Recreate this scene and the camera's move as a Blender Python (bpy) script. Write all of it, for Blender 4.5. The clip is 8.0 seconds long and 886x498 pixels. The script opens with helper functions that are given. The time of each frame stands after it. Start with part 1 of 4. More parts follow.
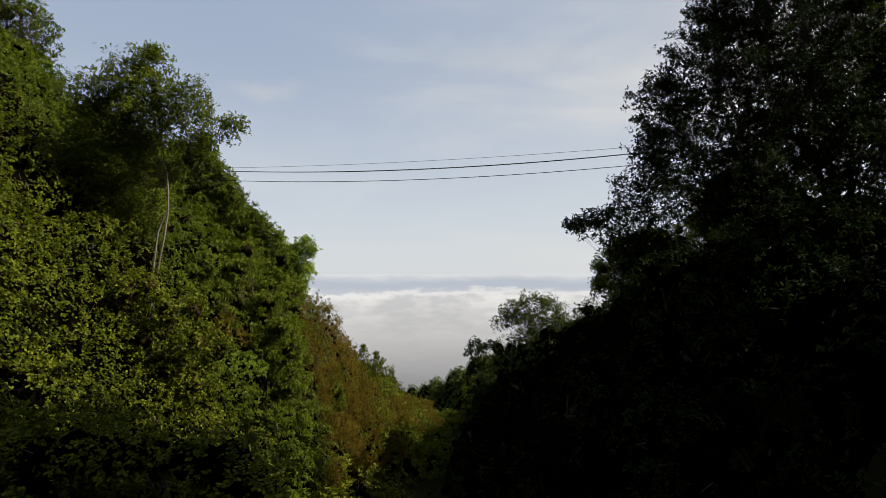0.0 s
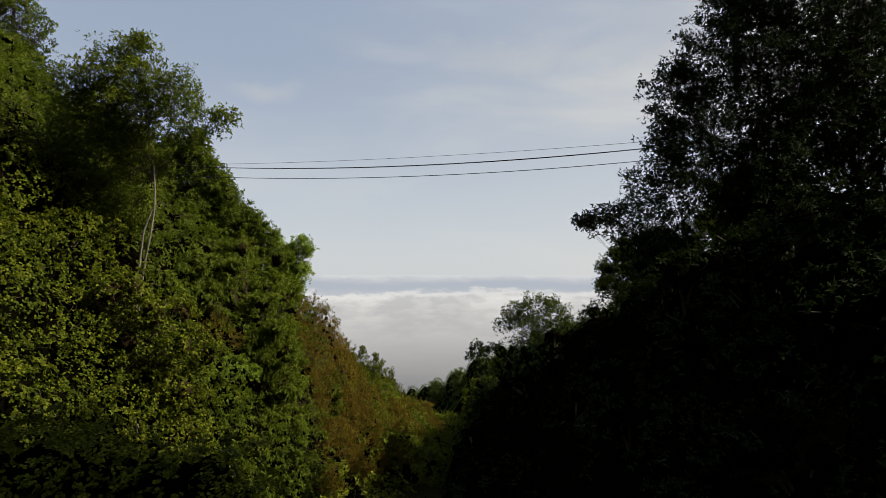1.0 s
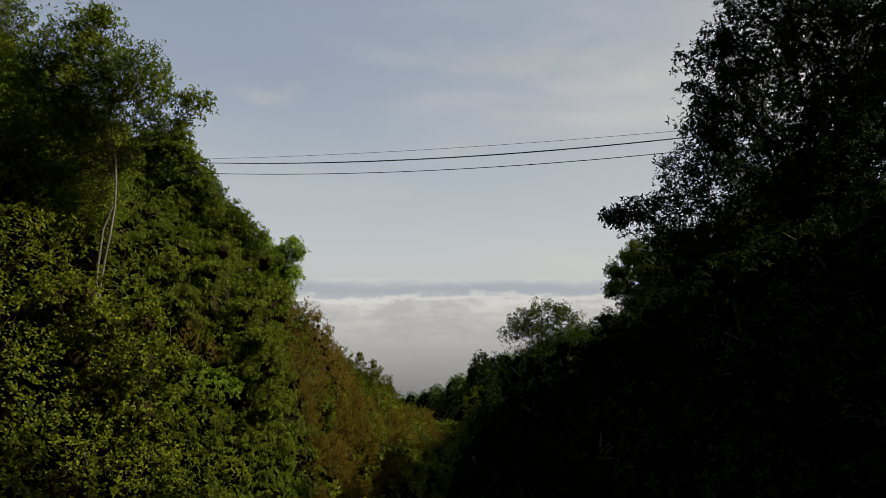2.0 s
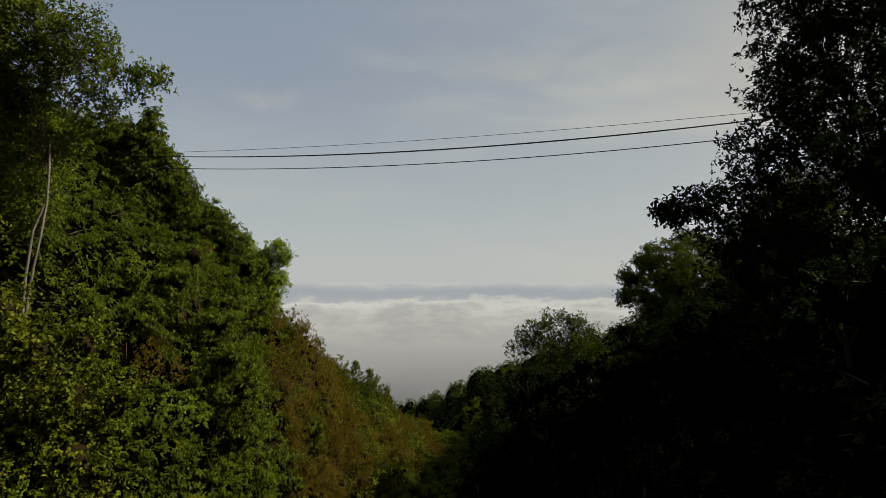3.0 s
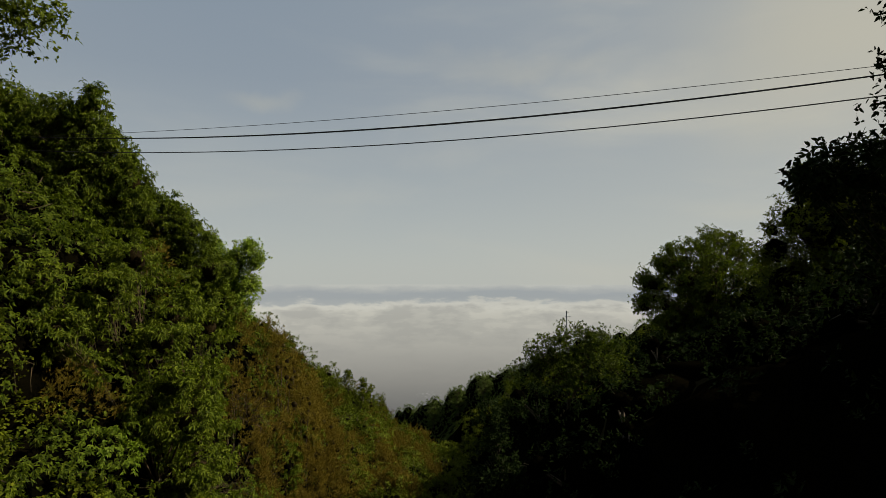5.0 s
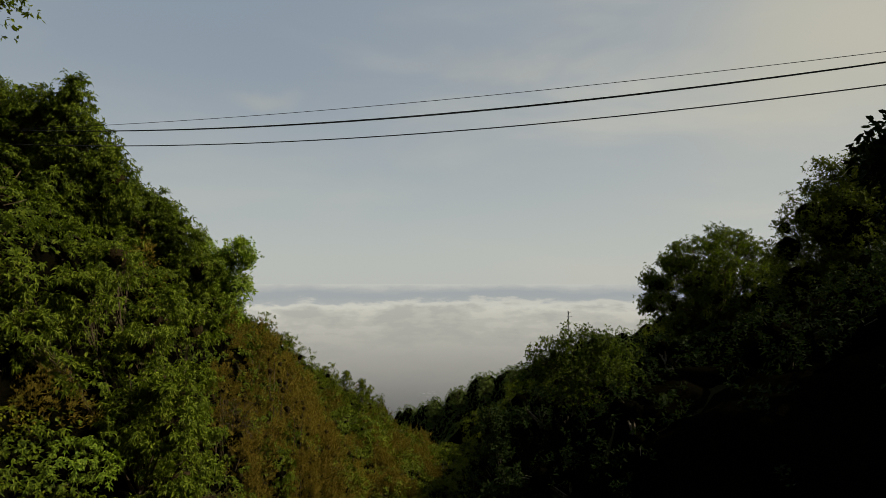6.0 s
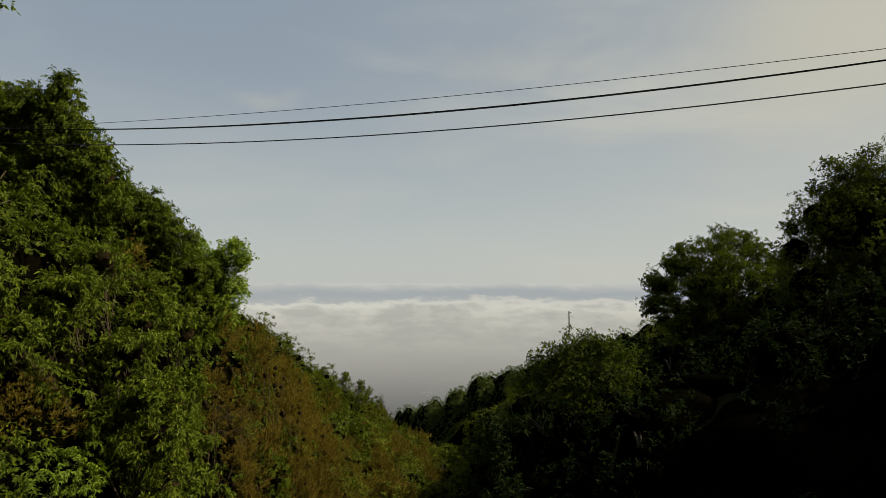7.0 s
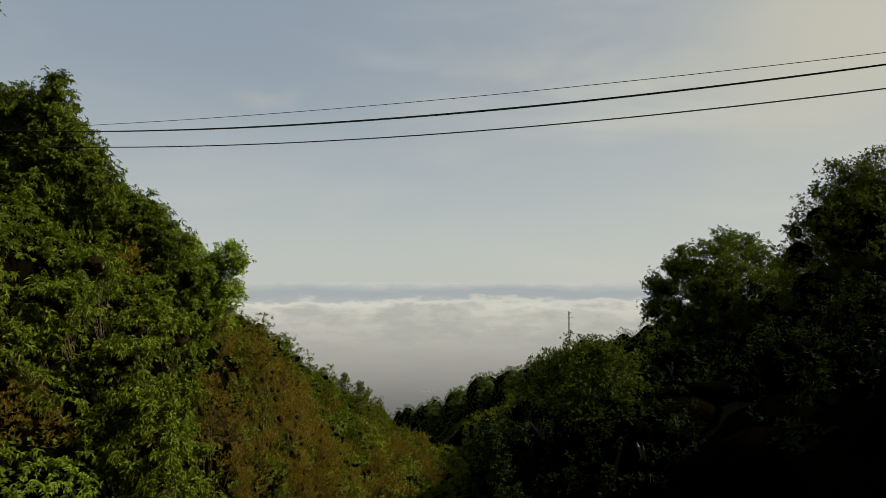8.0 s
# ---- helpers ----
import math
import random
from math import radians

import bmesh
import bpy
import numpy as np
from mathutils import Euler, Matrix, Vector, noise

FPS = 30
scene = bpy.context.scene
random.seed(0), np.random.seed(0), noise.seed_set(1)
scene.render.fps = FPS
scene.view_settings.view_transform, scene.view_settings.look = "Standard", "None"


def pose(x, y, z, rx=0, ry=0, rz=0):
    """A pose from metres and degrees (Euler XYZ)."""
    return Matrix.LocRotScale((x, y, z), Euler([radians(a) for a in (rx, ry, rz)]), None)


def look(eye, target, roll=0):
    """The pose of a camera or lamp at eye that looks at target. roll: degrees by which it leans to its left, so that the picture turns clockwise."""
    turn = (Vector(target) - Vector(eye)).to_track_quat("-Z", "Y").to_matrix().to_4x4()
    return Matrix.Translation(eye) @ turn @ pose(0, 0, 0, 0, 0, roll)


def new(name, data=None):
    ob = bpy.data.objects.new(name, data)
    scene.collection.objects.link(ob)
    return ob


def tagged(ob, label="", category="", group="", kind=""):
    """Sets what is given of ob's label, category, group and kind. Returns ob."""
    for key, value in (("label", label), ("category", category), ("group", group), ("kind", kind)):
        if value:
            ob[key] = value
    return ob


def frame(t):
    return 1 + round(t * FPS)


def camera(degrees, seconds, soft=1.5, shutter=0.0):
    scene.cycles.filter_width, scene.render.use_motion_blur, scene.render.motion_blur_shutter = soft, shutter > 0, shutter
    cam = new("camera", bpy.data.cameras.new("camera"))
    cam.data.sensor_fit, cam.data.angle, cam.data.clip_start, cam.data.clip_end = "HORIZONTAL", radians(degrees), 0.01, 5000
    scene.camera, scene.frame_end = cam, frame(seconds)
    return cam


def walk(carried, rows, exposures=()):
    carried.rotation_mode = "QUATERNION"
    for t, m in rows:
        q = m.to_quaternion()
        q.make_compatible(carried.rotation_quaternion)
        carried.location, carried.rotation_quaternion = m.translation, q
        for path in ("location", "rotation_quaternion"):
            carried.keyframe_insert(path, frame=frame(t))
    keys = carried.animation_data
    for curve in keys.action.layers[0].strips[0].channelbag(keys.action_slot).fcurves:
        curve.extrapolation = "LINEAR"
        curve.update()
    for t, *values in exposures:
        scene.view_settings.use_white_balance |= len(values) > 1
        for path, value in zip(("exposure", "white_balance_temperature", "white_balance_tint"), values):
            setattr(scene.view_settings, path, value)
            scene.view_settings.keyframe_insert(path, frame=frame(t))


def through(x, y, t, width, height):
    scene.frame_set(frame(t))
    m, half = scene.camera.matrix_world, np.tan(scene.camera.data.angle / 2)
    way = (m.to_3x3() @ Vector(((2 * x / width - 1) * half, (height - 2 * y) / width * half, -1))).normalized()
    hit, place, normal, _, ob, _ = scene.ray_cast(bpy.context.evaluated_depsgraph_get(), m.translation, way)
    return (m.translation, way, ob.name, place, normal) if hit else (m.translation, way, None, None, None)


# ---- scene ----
cam = camera(74.0, 8.0, soft=0.75)
METRES, EYE, TILT, LEAN, TURN = 15.0, 14.0, 2.1, 0.0, 0.0
ROWS = [
    (0.0, 0.0000, 0.0000, 0.0000, 0.000, 0.000, 0.000),
    (0.5, 0.0003, 0.0170, -0.0029, 0.032, -0.097, -0.050),
    (1.0, -0.0011, 0.0830, -0.0059, 0.040, 0.089, -0.090),
    (1.5, -0.0030, 0.1695, -0.0087, 0.032, 0.259, -0.100),
    (3.0, -0.0064, 0.5163, -0.0061, -0.040, 0.817, -0.110),
    (3.5, -0.0045, 0.6188, -0.0038, -0.065, 0.923, -0.080),
    (4.0, -0.0002, 0.7097, -0.0043, -0.073, 0.987, -0.050),
    (4.5, 0.0037, 0.7782, -0.0059, -0.089, 0.995, -0.030),
    (5.0, 0.0072, 0.8382, -0.0072, -0.105, 1.004, -0.030),
    (6.5, 0.0186, 0.9468, -0.0058, 0.049, 0.923, -0.050),
    (7.0, 0.0201, 0.9673, 0.0005, 0.040, 0.882, -0.080),
    (7.5, 0.0210, 0.9811, 0.0070, 0.032, 0.842, -0.110),
    (8.0, 0.0223, 0.9904, 0.0140, 0.024, 0.793, -0.130),
]
# the clip's camera closes down and warms as more sky comes in
EXPOSURES = [(0.0, 1.08, 6500, 10), (1.5, 0.86, 6600, 9), (3.0, 0.6, 6850, 6), (5.0, 0.53, 7000, 4), (6.5, 0.64, 7000, 4), (8.0, 0.7, 7000, 4)]
walk(cam, [(t, pose(0, 0, EYE, TILT, LEAN, TURN) @ pose(METRES * x, METRES * y, METRES * z, 90 + pitch, roll, yaw)) for t, x, y, z, yaw, pitch, roll in ROWS],
     EXPOSURES)

# ---- light: late-morning sun from the right, thin high haze ----
SKY = 0.54                             # brightness of the sky and the cloud sea
SUN_AZ, SUN_EL = 86.0, 38.0          # degrees to the right of straight ahead, degrees up
sun_way = Vector((math.sin(radians(SUN_AZ)) * math.cos(radians(SUN_EL)), math.cos(radians(SUN_AZ)) * math.cos(radians(SUN_EL)), math.sin(radians(SUN_EL))))
lamp = bpy.data.lights.new("sun", "SUN")
lamp.energy, lamp.angle, lamp.color = 5.0, radians(0.6), (1.0, 0.9, 0.74)
new("sun", lamp).matrix_world = look(sun_way * 200, (0, 0, 0))


class Nodes:
    """Short-hand for building a node tree."""

    def __init__(self, tree):
        self.tree = tree
        tree.nodes.clear()

    def add(self, kind, out=0, operation=None, **links):
        n = self.tree.nodes.new(kind)
        if operation:
            n.operation = operation
        for k, v in links.items():
            key = int(k[1:]) if k[0] == "i" and k[1:].isdigit() else k.replace("_", " ")
            if isinstance(v, bpy.types.NodeSocket):
                self.tree.links.new(v, n.inputs[key])
            else:
                n.inputs[key].default_value = v
        return n.outputs[out] if len(n.outputs) else n

    def ramp(self, fac, stops, mode="LINEAR"):
        n = self.tree.nodes.new("ShaderNodeValToRGB")
        n.color_ramp.interpolation = mode
        e = n.color_ramp.elements
        while len(e) < len(stops):
            e.new(0.5)
        for el, (p, c) in zip(e, stops):
            el.position, el.color = p, (*c, 1.0)
        self.tree.links.new(fac, n.inputs[0])
        return n.outputs[0]

    def math(self, op, a, b=0.0, c=0.0):
        return self.add("ShaderNodeMath", operation=op, i0=a, i1=b, i2=c)

    def mix(self, fac, a, b, blend="MIX"):
        n = self.tree.nodes.new("ShaderNodeMix")
        n.data_type, n.blend_type = "RGBA", blend
        for i, v in ((0, fac), (6, a), (7, b)):
            if isinstance(v, bpy.types.NodeSocket):
                self.tree.links.new(v, n.inputs[i])
            else:
                n.inputs[i].default_value = v if i == 0 else (*v, 1.0)
        return n.outputs[2]


def make_world():
    w = bpy.data.worlds.new("sky")
    scene.world = w
    w.use_nodes = True
    n = Nodes(w.node_tree)
    dome = w.node_tree.nodes.new("ShaderNodeTexSky")
    dome.sky_type, dome.sun_disc, dome.altitude, dome.dust_density = "NISHITA", False, 900.0, 2.0
    dome.sun_elevation, dome.sun_rotation = radians(SUN_EL), radians(SUN_AZ)
    sky = dome.outputs[0]
    way = n.add("ShaderNodeTexCoord", out=0)
    up = n.add("ShaderNodeSeparateXYZ", out=2, i0=way)
    clear = n.mix(1.0, sky, (0.11, 0.11, 0.11), "MULTIPLY")
    # pale haze, thickest low down
    haze = n.ramp(up, [(0.0, (0.605, 0.635, 0.66)), (0.06, (0.56, 0.597, 0.64)), (0.16, (0.475, 0.525, 0.595)),
                       (0.32, (0.35, 0.415, 0.525)), (0.6, (0.27, 0.35, 0.49)), (1.0, (0.24, 0.32, 0.47))])
    # thin cloud, whiter and warmer towards the sun
    toward = n.add("ShaderNodeVectorMath", out=1, operation="DOT_PRODUCT", i0=way, i1=tuple(sun_way))
    glow = n.math("POWER", n.math("MAXIMUM", toward, 0.0), 1.6)
    flat = n.add("ShaderNodeMapping", i0=way, Scale=(1.3, 1.3, 5.0), Location=(0.4, 0.0, 0.2))
    wisps = n.add("ShaderNodeTexNoise", i0=flat, Scale=1.9, Detail=5.0, Roughness=0.5, Distortion=0.3)
    wisps = n.ramp(wisps, [(0.44, (0, 0, 0)), (0.8, (1, 1, 1))], "EASE")
    cover = n.math("MULTIPLY", wisps, n.math("ADD", 0.28, n.math("MULTIPLY", glow, 1.4)))
    base = n.mix(0.9, clear, haze)
    base = n.mix(cover, base, (0.66, 0.655, 0.63))
    base = n.mix(n.math("MULTIPLY", glow, 0.65), base, (0.72, 0.685, 0.62))
    # three drifting scraps of cloud: a small puff, a long streak, and the thicker veil near the sun
    for at, wide, much in (((-0.285, 0.915, 0.277), (14.0, 7.0, 46.0), 0.2), ((0.13, 0.935, 0.345), (4.5, 3.0, 34.0), 0.16), ((0.57, 0.80, 0.33), (3.0, 2.0, 4.6), 0.54)):
        ruffle = n.add("ShaderNodeTexNoise", out=1, i0=way, Scale=7.0, Detail=5.0)
        off = n.add("ShaderNodeVectorMath", operation="SUBTRACT", i0=way, i1=tuple(a + 0.05 for a in at))
        off = n.add("ShaderNodeVectorMath", operation="ADD", i0=off, i1=n.add("ShaderNodeVectorMath", operation="MULTIPLY", i0=ruffle, i1=(0.1, 0.1, 0.1)))
        off = n.add("ShaderNodeVectorMath", out=1, operation="LENGTH", i0=n.add("ShaderNodeVectorMath", operation="MULTIPLY", i0=off, i1=wide))
        veil = n.ramp(off, [(0.0, (1, 1, 1)), (1.0, (0, 0, 0))], "EASE")
        base = n.mix(n.math("MULTIPLY", veil, much), base, (0.735, 0.68, 0.56))
    bg = n.add("ShaderNodeBackground", Color=base, Strength=SKY)
    n.add("ShaderNodeOutputWorld", Surface=bg)


make_world()


# ---- materials ----
def leaf_material(name, dark, mid, light, through=0.24, rough=0.5, spec=0.1, speckle=0.55):
    """Leaves: a colour of its own for every leaf, drifting over the plant; they let some sun through."""
    m = bpy.data.materials.new(name)
    m.use_nodes = True
    n = Nodes(m.node_tree)
    island = n.add("ShaderNodeNewGeometry", out=8)
    whole = n.add("ShaderNodeObjectInfo", out=5)
    place = n.add("ShaderNodeTexCoord", out=3)
    drift = n.add("ShaderNodeTexNoise", i0=place, Scale=0.9, Detail=3.0)
    f = n.math("ADD", n.math("MULTIPLY_ADD", island, speckle, 0.5 * (0.62 - speckle)), n.math("MULTIPLY", drift, 0.65))
    f = n.math("ADD", f, n.math("MULTIPLY", whole, 0.3))
    col = n.ramp(n.math("SUBTRACT", f, 0.32), [(0.02, dark), (0.42, mid), (0.9, light)])
    skin = n.add("ShaderNodeBsdfPrincipled", Base_Color=col, Roughness=rough, Specular_IOR_Level=spec)
    trans = n.add("ShaderNodeBsdfTranslucent", Color=n.mix(1.0, col, (1.25, 1.35, 0.7), "MULTIPLY"))
    both = n.add("ShaderNodeMixShader", i0=through, i1=skin, i2=trans)
    n.add("ShaderNodeOutputMaterial", Surface=both)
    return m


def rough_material(name, a, b, scale=3.0, rough=0.9, bump=0.5, spec=0.2):
    m = bpy.data.materials.new(name)
    m.use_nodes = True
    n = Nodes(m.node_tree)
    place = n.add("ShaderNodeTexCoord", out=3)
    big = n.add("ShaderNodeTexNoise", i0=place, Scale=scale * 0.15, Detail=4.0)
    fine = n.add("ShaderNodeTexNoise", i0=place, Scale=scale * 4, Detail=6.0, Roughness=0.65)
    f = n.math("ADD", n.math("MULTIPLY", big, 0.6), n.math("MULTIPLY", fine, 0.4))
    col = n.ramp(f, [(0.3, a), (0.7, b)])
    nor = n.add("ShaderNodeBump", Strength=bump, Distance=0.05, Height=fine)
    skin = n.add("ShaderNodeBsdfPrincipled", Base_Color=col, Roughness=rough, Normal=nor, Specular_IOR_Level=spec)
    n.add("ShaderNodeOutputMaterial", Surface=skin)
    return m


M_BROAD = leaf_material("broad_leaf", (0.013, 0.025, 0.002), (0.066, 0.091, 0.006), (0.148, 0.176, 0.019), 0.3, 0.55, 0.06)
M_FRESH = leaf_material("fresh_leaf", (0.035, 0.065, 0.004), (0.11, 0.162, 0.014), (0.2, 0.255, 0.03), 0.34, 0.5, 0.1)
M_IVY = leaf_material("bramble_leaf", (0.012, 0.019, 0.0015), (0.062, 0.077, 0.004), (0.162, 0.172, 0.015), 0.3, 0.55, 0.05)
M_HEATH = leaf_material("heath_needle", (0.034, 0.025, 0.005), (0.096, 0.07, 0.011), (0.155, 0.125, 0.022), 0.18, 0.8, 0.03, 0.22)
M_OLIVE = leaf_material("olive_leaf", (0.018, 0.026, 0.0025), (0.055, 0.07, 0.006), (0.105, 0.118, 0.013), 0.22, 0.7, 0.03, 0.28)
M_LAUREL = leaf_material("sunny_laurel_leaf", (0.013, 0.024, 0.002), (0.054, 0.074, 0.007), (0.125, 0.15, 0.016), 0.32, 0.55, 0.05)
# much darker copy of the laurel leaf: the bank's shade is in its colour
M_SHADED = leaf_material("shaded_laurel_leaf", (0.005, 0.009, 0.0025), (0.011, 0.019, 0.005), (0.022, 0.033, 0.009), 0.16, 0.7, 0.02)
# leaf lifted and greyed for the far woods: haze in the colour
M_FAR = leaf_material("hazed_leaf", (0.03, 0.045, 0.012), (0.06, 0.085, 0.02), (0.1, 0.125, 0.035), 0.25, 0.7, 0.05, 0.3)
# near-black: the deep shade between leaves, put into a colour
M_SHADE_FILL = rough_material("inner_shade", (0.0006, 0.0007, 0.0004), (0.003, 0.0025, 0.0012), 5.0, bump=1.0, spec=0.0)
# brown of dead twigs, darkened for the shade inside a crown
M_INNER = rough_material("shaded_dry_twigs", (0.008, 0.006, 0.003), (0.03, 0.022, 0.01), 5.0, bump=1.0, spec=0.0)
M_BARK = rough_material("bark", (0.035, 0.03, 0.022), (0.11, 0.092, 0.072), 6.0, spec=0.1)
# bark again, its colour darkened for the trees in shade
M_DUSK = rough_material("shaded_bark", (0.02, 0.018, 0.014), (0.07, 0.06, 0.05), 6.0, spec=0.05)
M_TWIG = rough_material("dead_twig", (0.03, 0.022, 0.014), (0.085, 0.062, 0.04), 8.0, spec=0.1)
M_PALE = rough_material("pale_bark", (0.06, 0.052, 0.042), (0.18, 0.16, 0.135), 9.0, spec=0.1)
M_SOIL = rough_material("forest_floor", (0.006, 0.007, 0.003), (0.025, 0.021, 0.01), 2.0, 0.95, 1.0, 0.0)
M_CABLE = rough_material("cable_rubber", (0.012, 0.012, 0.013), (0.03, 0.03, 0.03), 20.0, 0.6, 0.1)
M_POLE = rough_material("galvanised_steel", (0.2, 0.21, 0.22), (0.34, 0.35, 0.36), 8.0, 0.5, 0.1)


# ---- mesh helpers ----
def part(name, mesh, material, parent=None, label=""):
    ob = new(name, mesh)
    if material and not mesh.materials:
        mesh.materials.append(material)
    if parent:
        ob.parent = parent
    if label:
        ob["label"] = label
    return ob


def mesh_of(name, verts, faces, smooth=False):
    """A mesh from arrays: verts (N, 3), faces (M, k) with k corners each."""
    verts, faces = np.asarray(verts, np.float32), np.asarray(faces, np.int32)
    me = bpy.data.meshes.new(name)
    me.vertices.add(len(verts))
    me.vertices.foreach_set("co", verts.ravel())
    k = faces.shape[1]
    me.loops.add(faces.size)
    me.loops.foreach_set("vertex_index", faces.ravel())
    me.polygons.add(len(faces))
    me.polygons.foreach_set("loop_start", np.arange(0, faces.size, k, dtype=np.int32))
    me.polygons.foreach_set("use_smooth", np.full(len(faces), smooth))
    me.update(calc_edges=True)
    return me


def unit(v):
    return v / np.maximum(np.linalg.norm(v, axis=-1, keepdims=True), 1e-6)


def blob(rng, c, r, shrink=0.8, seg=9):
    """A dark filler for a shrub's shaded, twiggy inside: bumpy humps, joined."""
    th = np.linspace(0, 2 * math.pi, seg, endpoint=False)
    ph = np.linspace(-1.0, 1.4, 4)
    vs, fs, k = [], [], 0
    for ci, ri in zip(c, r):
        g = np.array([[math.cos(a) * math.cos(b), math.sin(a) * math.cos(b), math.sin(b)] for b in ph for a in th])
        vs.append(ci + g * ri * shrink * rng.uniform(0.85, 1.1, (len(g), 1)))
        for i in range(len(ph) - 1):
            for j in range(seg):
                a, b = k + i * seg + j, k + i * seg + (j + 1) % seg
                fs.append((a, b, b + seg, a + seg))
        k += len(g)
    return np.concatenate(vs), np.array(fs)


def tube(path, radii, sides=6):
    """Verts and faces of a tapering tube along a path."""
    path = np.asarray(path, float)
    tan = unit(np.gradient(path, axis=0))
    a = unit(np.cross(tan, np.array((0.31, 0.83, 0.46))))
    b = np.cross(tan, a)
    th = np.linspace(0, 2 * math.pi, sides, endpoint=False)
    ring = a[:, None] * np.cos(th)[None, :, None] + b[:, None] * np.sin(th)[None, :, None]
    v = (path[:, None] + ring * np.asarray(radii)[:, None, None]).reshape(-1, 3)
    f = [(i * sides + j, i * sides + (j + 1) % sides, (i + 1) * sides + (j + 1) % sides, (i + 1) * sides + j)
         for i in range(len(path) - 1) for j in range(sides)]
    return v, np.array(f)


def joined(pieces):
    vs, fs, k = [], [], 0
    for v, f in pieces:
        vs.append(v)
        fs.append(np.asarray(f) + k)
        k += len(v)
    return np.concatenate(vs), np.concatenate(fs)


# ---- the ground: a steep ravine that falls away ahead ----
def bed(y):
    """Height of the ravine's bed."""
    # unseen steep rise behind the start, added to block low sky light
    return np.interp(y, (-4200, -200, -60, -14, 0, 23, 45, 110, 220, 4300), (900, 150, 42, 7, 5, 2.5, -2.5, -15, -55, -1230))


def foot_left(y):
    return np.interp(y, (-60, 0, 12, 22, 30, 38, 46, 54, 60, 110, 150, 200, 260, 500), (-9, -8.5, -9.2, -8.6, -8.9, -7.6, -6.0, -3.4, -2.5, -2.0, -7.0, -20.0, -60.0, -300.0))


def foot_right(y):
    return np.interp(y, (-60, 0, 20, 45, 60, 110, 150, 200), (5, 4.5, 2.0, 0.3, 2.0, 3.5, 0.0, -6.0))


def ground(x, y):
    x, y = np.asarray(x, float), np.asarray(y, float)
    b = bed(y)
    u = np.maximum(foot_left(y) - x, 0)
    steep = np.interp(y, (47, 57), (1.0, 0.0))          # the sunny bank eases off further down
    wall = np.interp(y, (23, 31, 46, 53), (0.0, 1.0, 0.9, 0.0))   # undercut face where the heath stands
    left = np.minimum(u, 6) * (0.72 + 1.18 * steep + 0.55 * wall) + np.clip(u - 6, 0, 6) * (0.7 + 0.42 * steep - 0.22 * wall) + np.clip(u - 12, 0, 40) * (0.74 + 0.08 * steep) + np.clip(u - 52, 0, 400) * 0.15
    w = np.maximum(x - foot_right(y), 0)
    right = np.minimum(w, 5) * 1.85 + np.clip(w - 5, 0, 14) * 0.42 + np.clip(w - 19, 0, 30) * -0.2
    right = right * np.interp(y, (62, 90), (1.0, 0.72))
    h = b + left + right
    # the far spur that closes the view
    t = np.clip((x + 20) / 65, -0.5, 1.6)
    spur = np.interp(t, (-0.5, 0.08, 0.308, 0.469, 0.593, 0.815, 0.904, 1.6), (-58, -33.5, -24, -15.5, -10.8, -1.7, 1.4, 26)) - 0.75 * np.abs(y - (215 - 95 * t))
    h = np.where((y > 90) & (y < 420), np.maximum(h, spur), h)
    h = h + 6.3 * np.exp(-((x + 7.8) / np.where(x < -7.8, 3.0, 6.4)) ** 2 - ((y - 12.4) / 2.3) ** 2)   # knoll close to the way
    return h + 0.35 * np.sin(x * 0.9 + 1.3 * np.sin(y * 0.4)) + 0.3 * np.sin(y * 0.7 + x * 0.3)


def build_ground():
    g = np.concatenate((-np.geomspace(4200, 62, 26), np.arange(-60, 60.1, 1.5), np.geomspace(62, 4200, 26)))
    gy = np.concatenate((-np.geomspace(4200, 32, 18), np.arange(-30, 160, 2.0), np.geomspace(162, 4200, 34)))
    X, Y = np.meshgrid(g, gy)
    v = np.stack((X, Y, ground(X, Y)), 2).reshape(-1, 3)
    nx, ny = len(g), len(gy)
    i, j = np.meshgrid(np.arange(nx - 1), np.arange(ny - 1))
    a = (j * nx + i).ravel()
    ob = part("ground", mesh_of("ground", v, np.stack((a, a + 1, a + nx + 1, a + nx), 1), True), M_SOIL)
    tagged(ob, "steep ravine floor of dark soil and leaf litter", "ground", kind="structure")


build_ground()


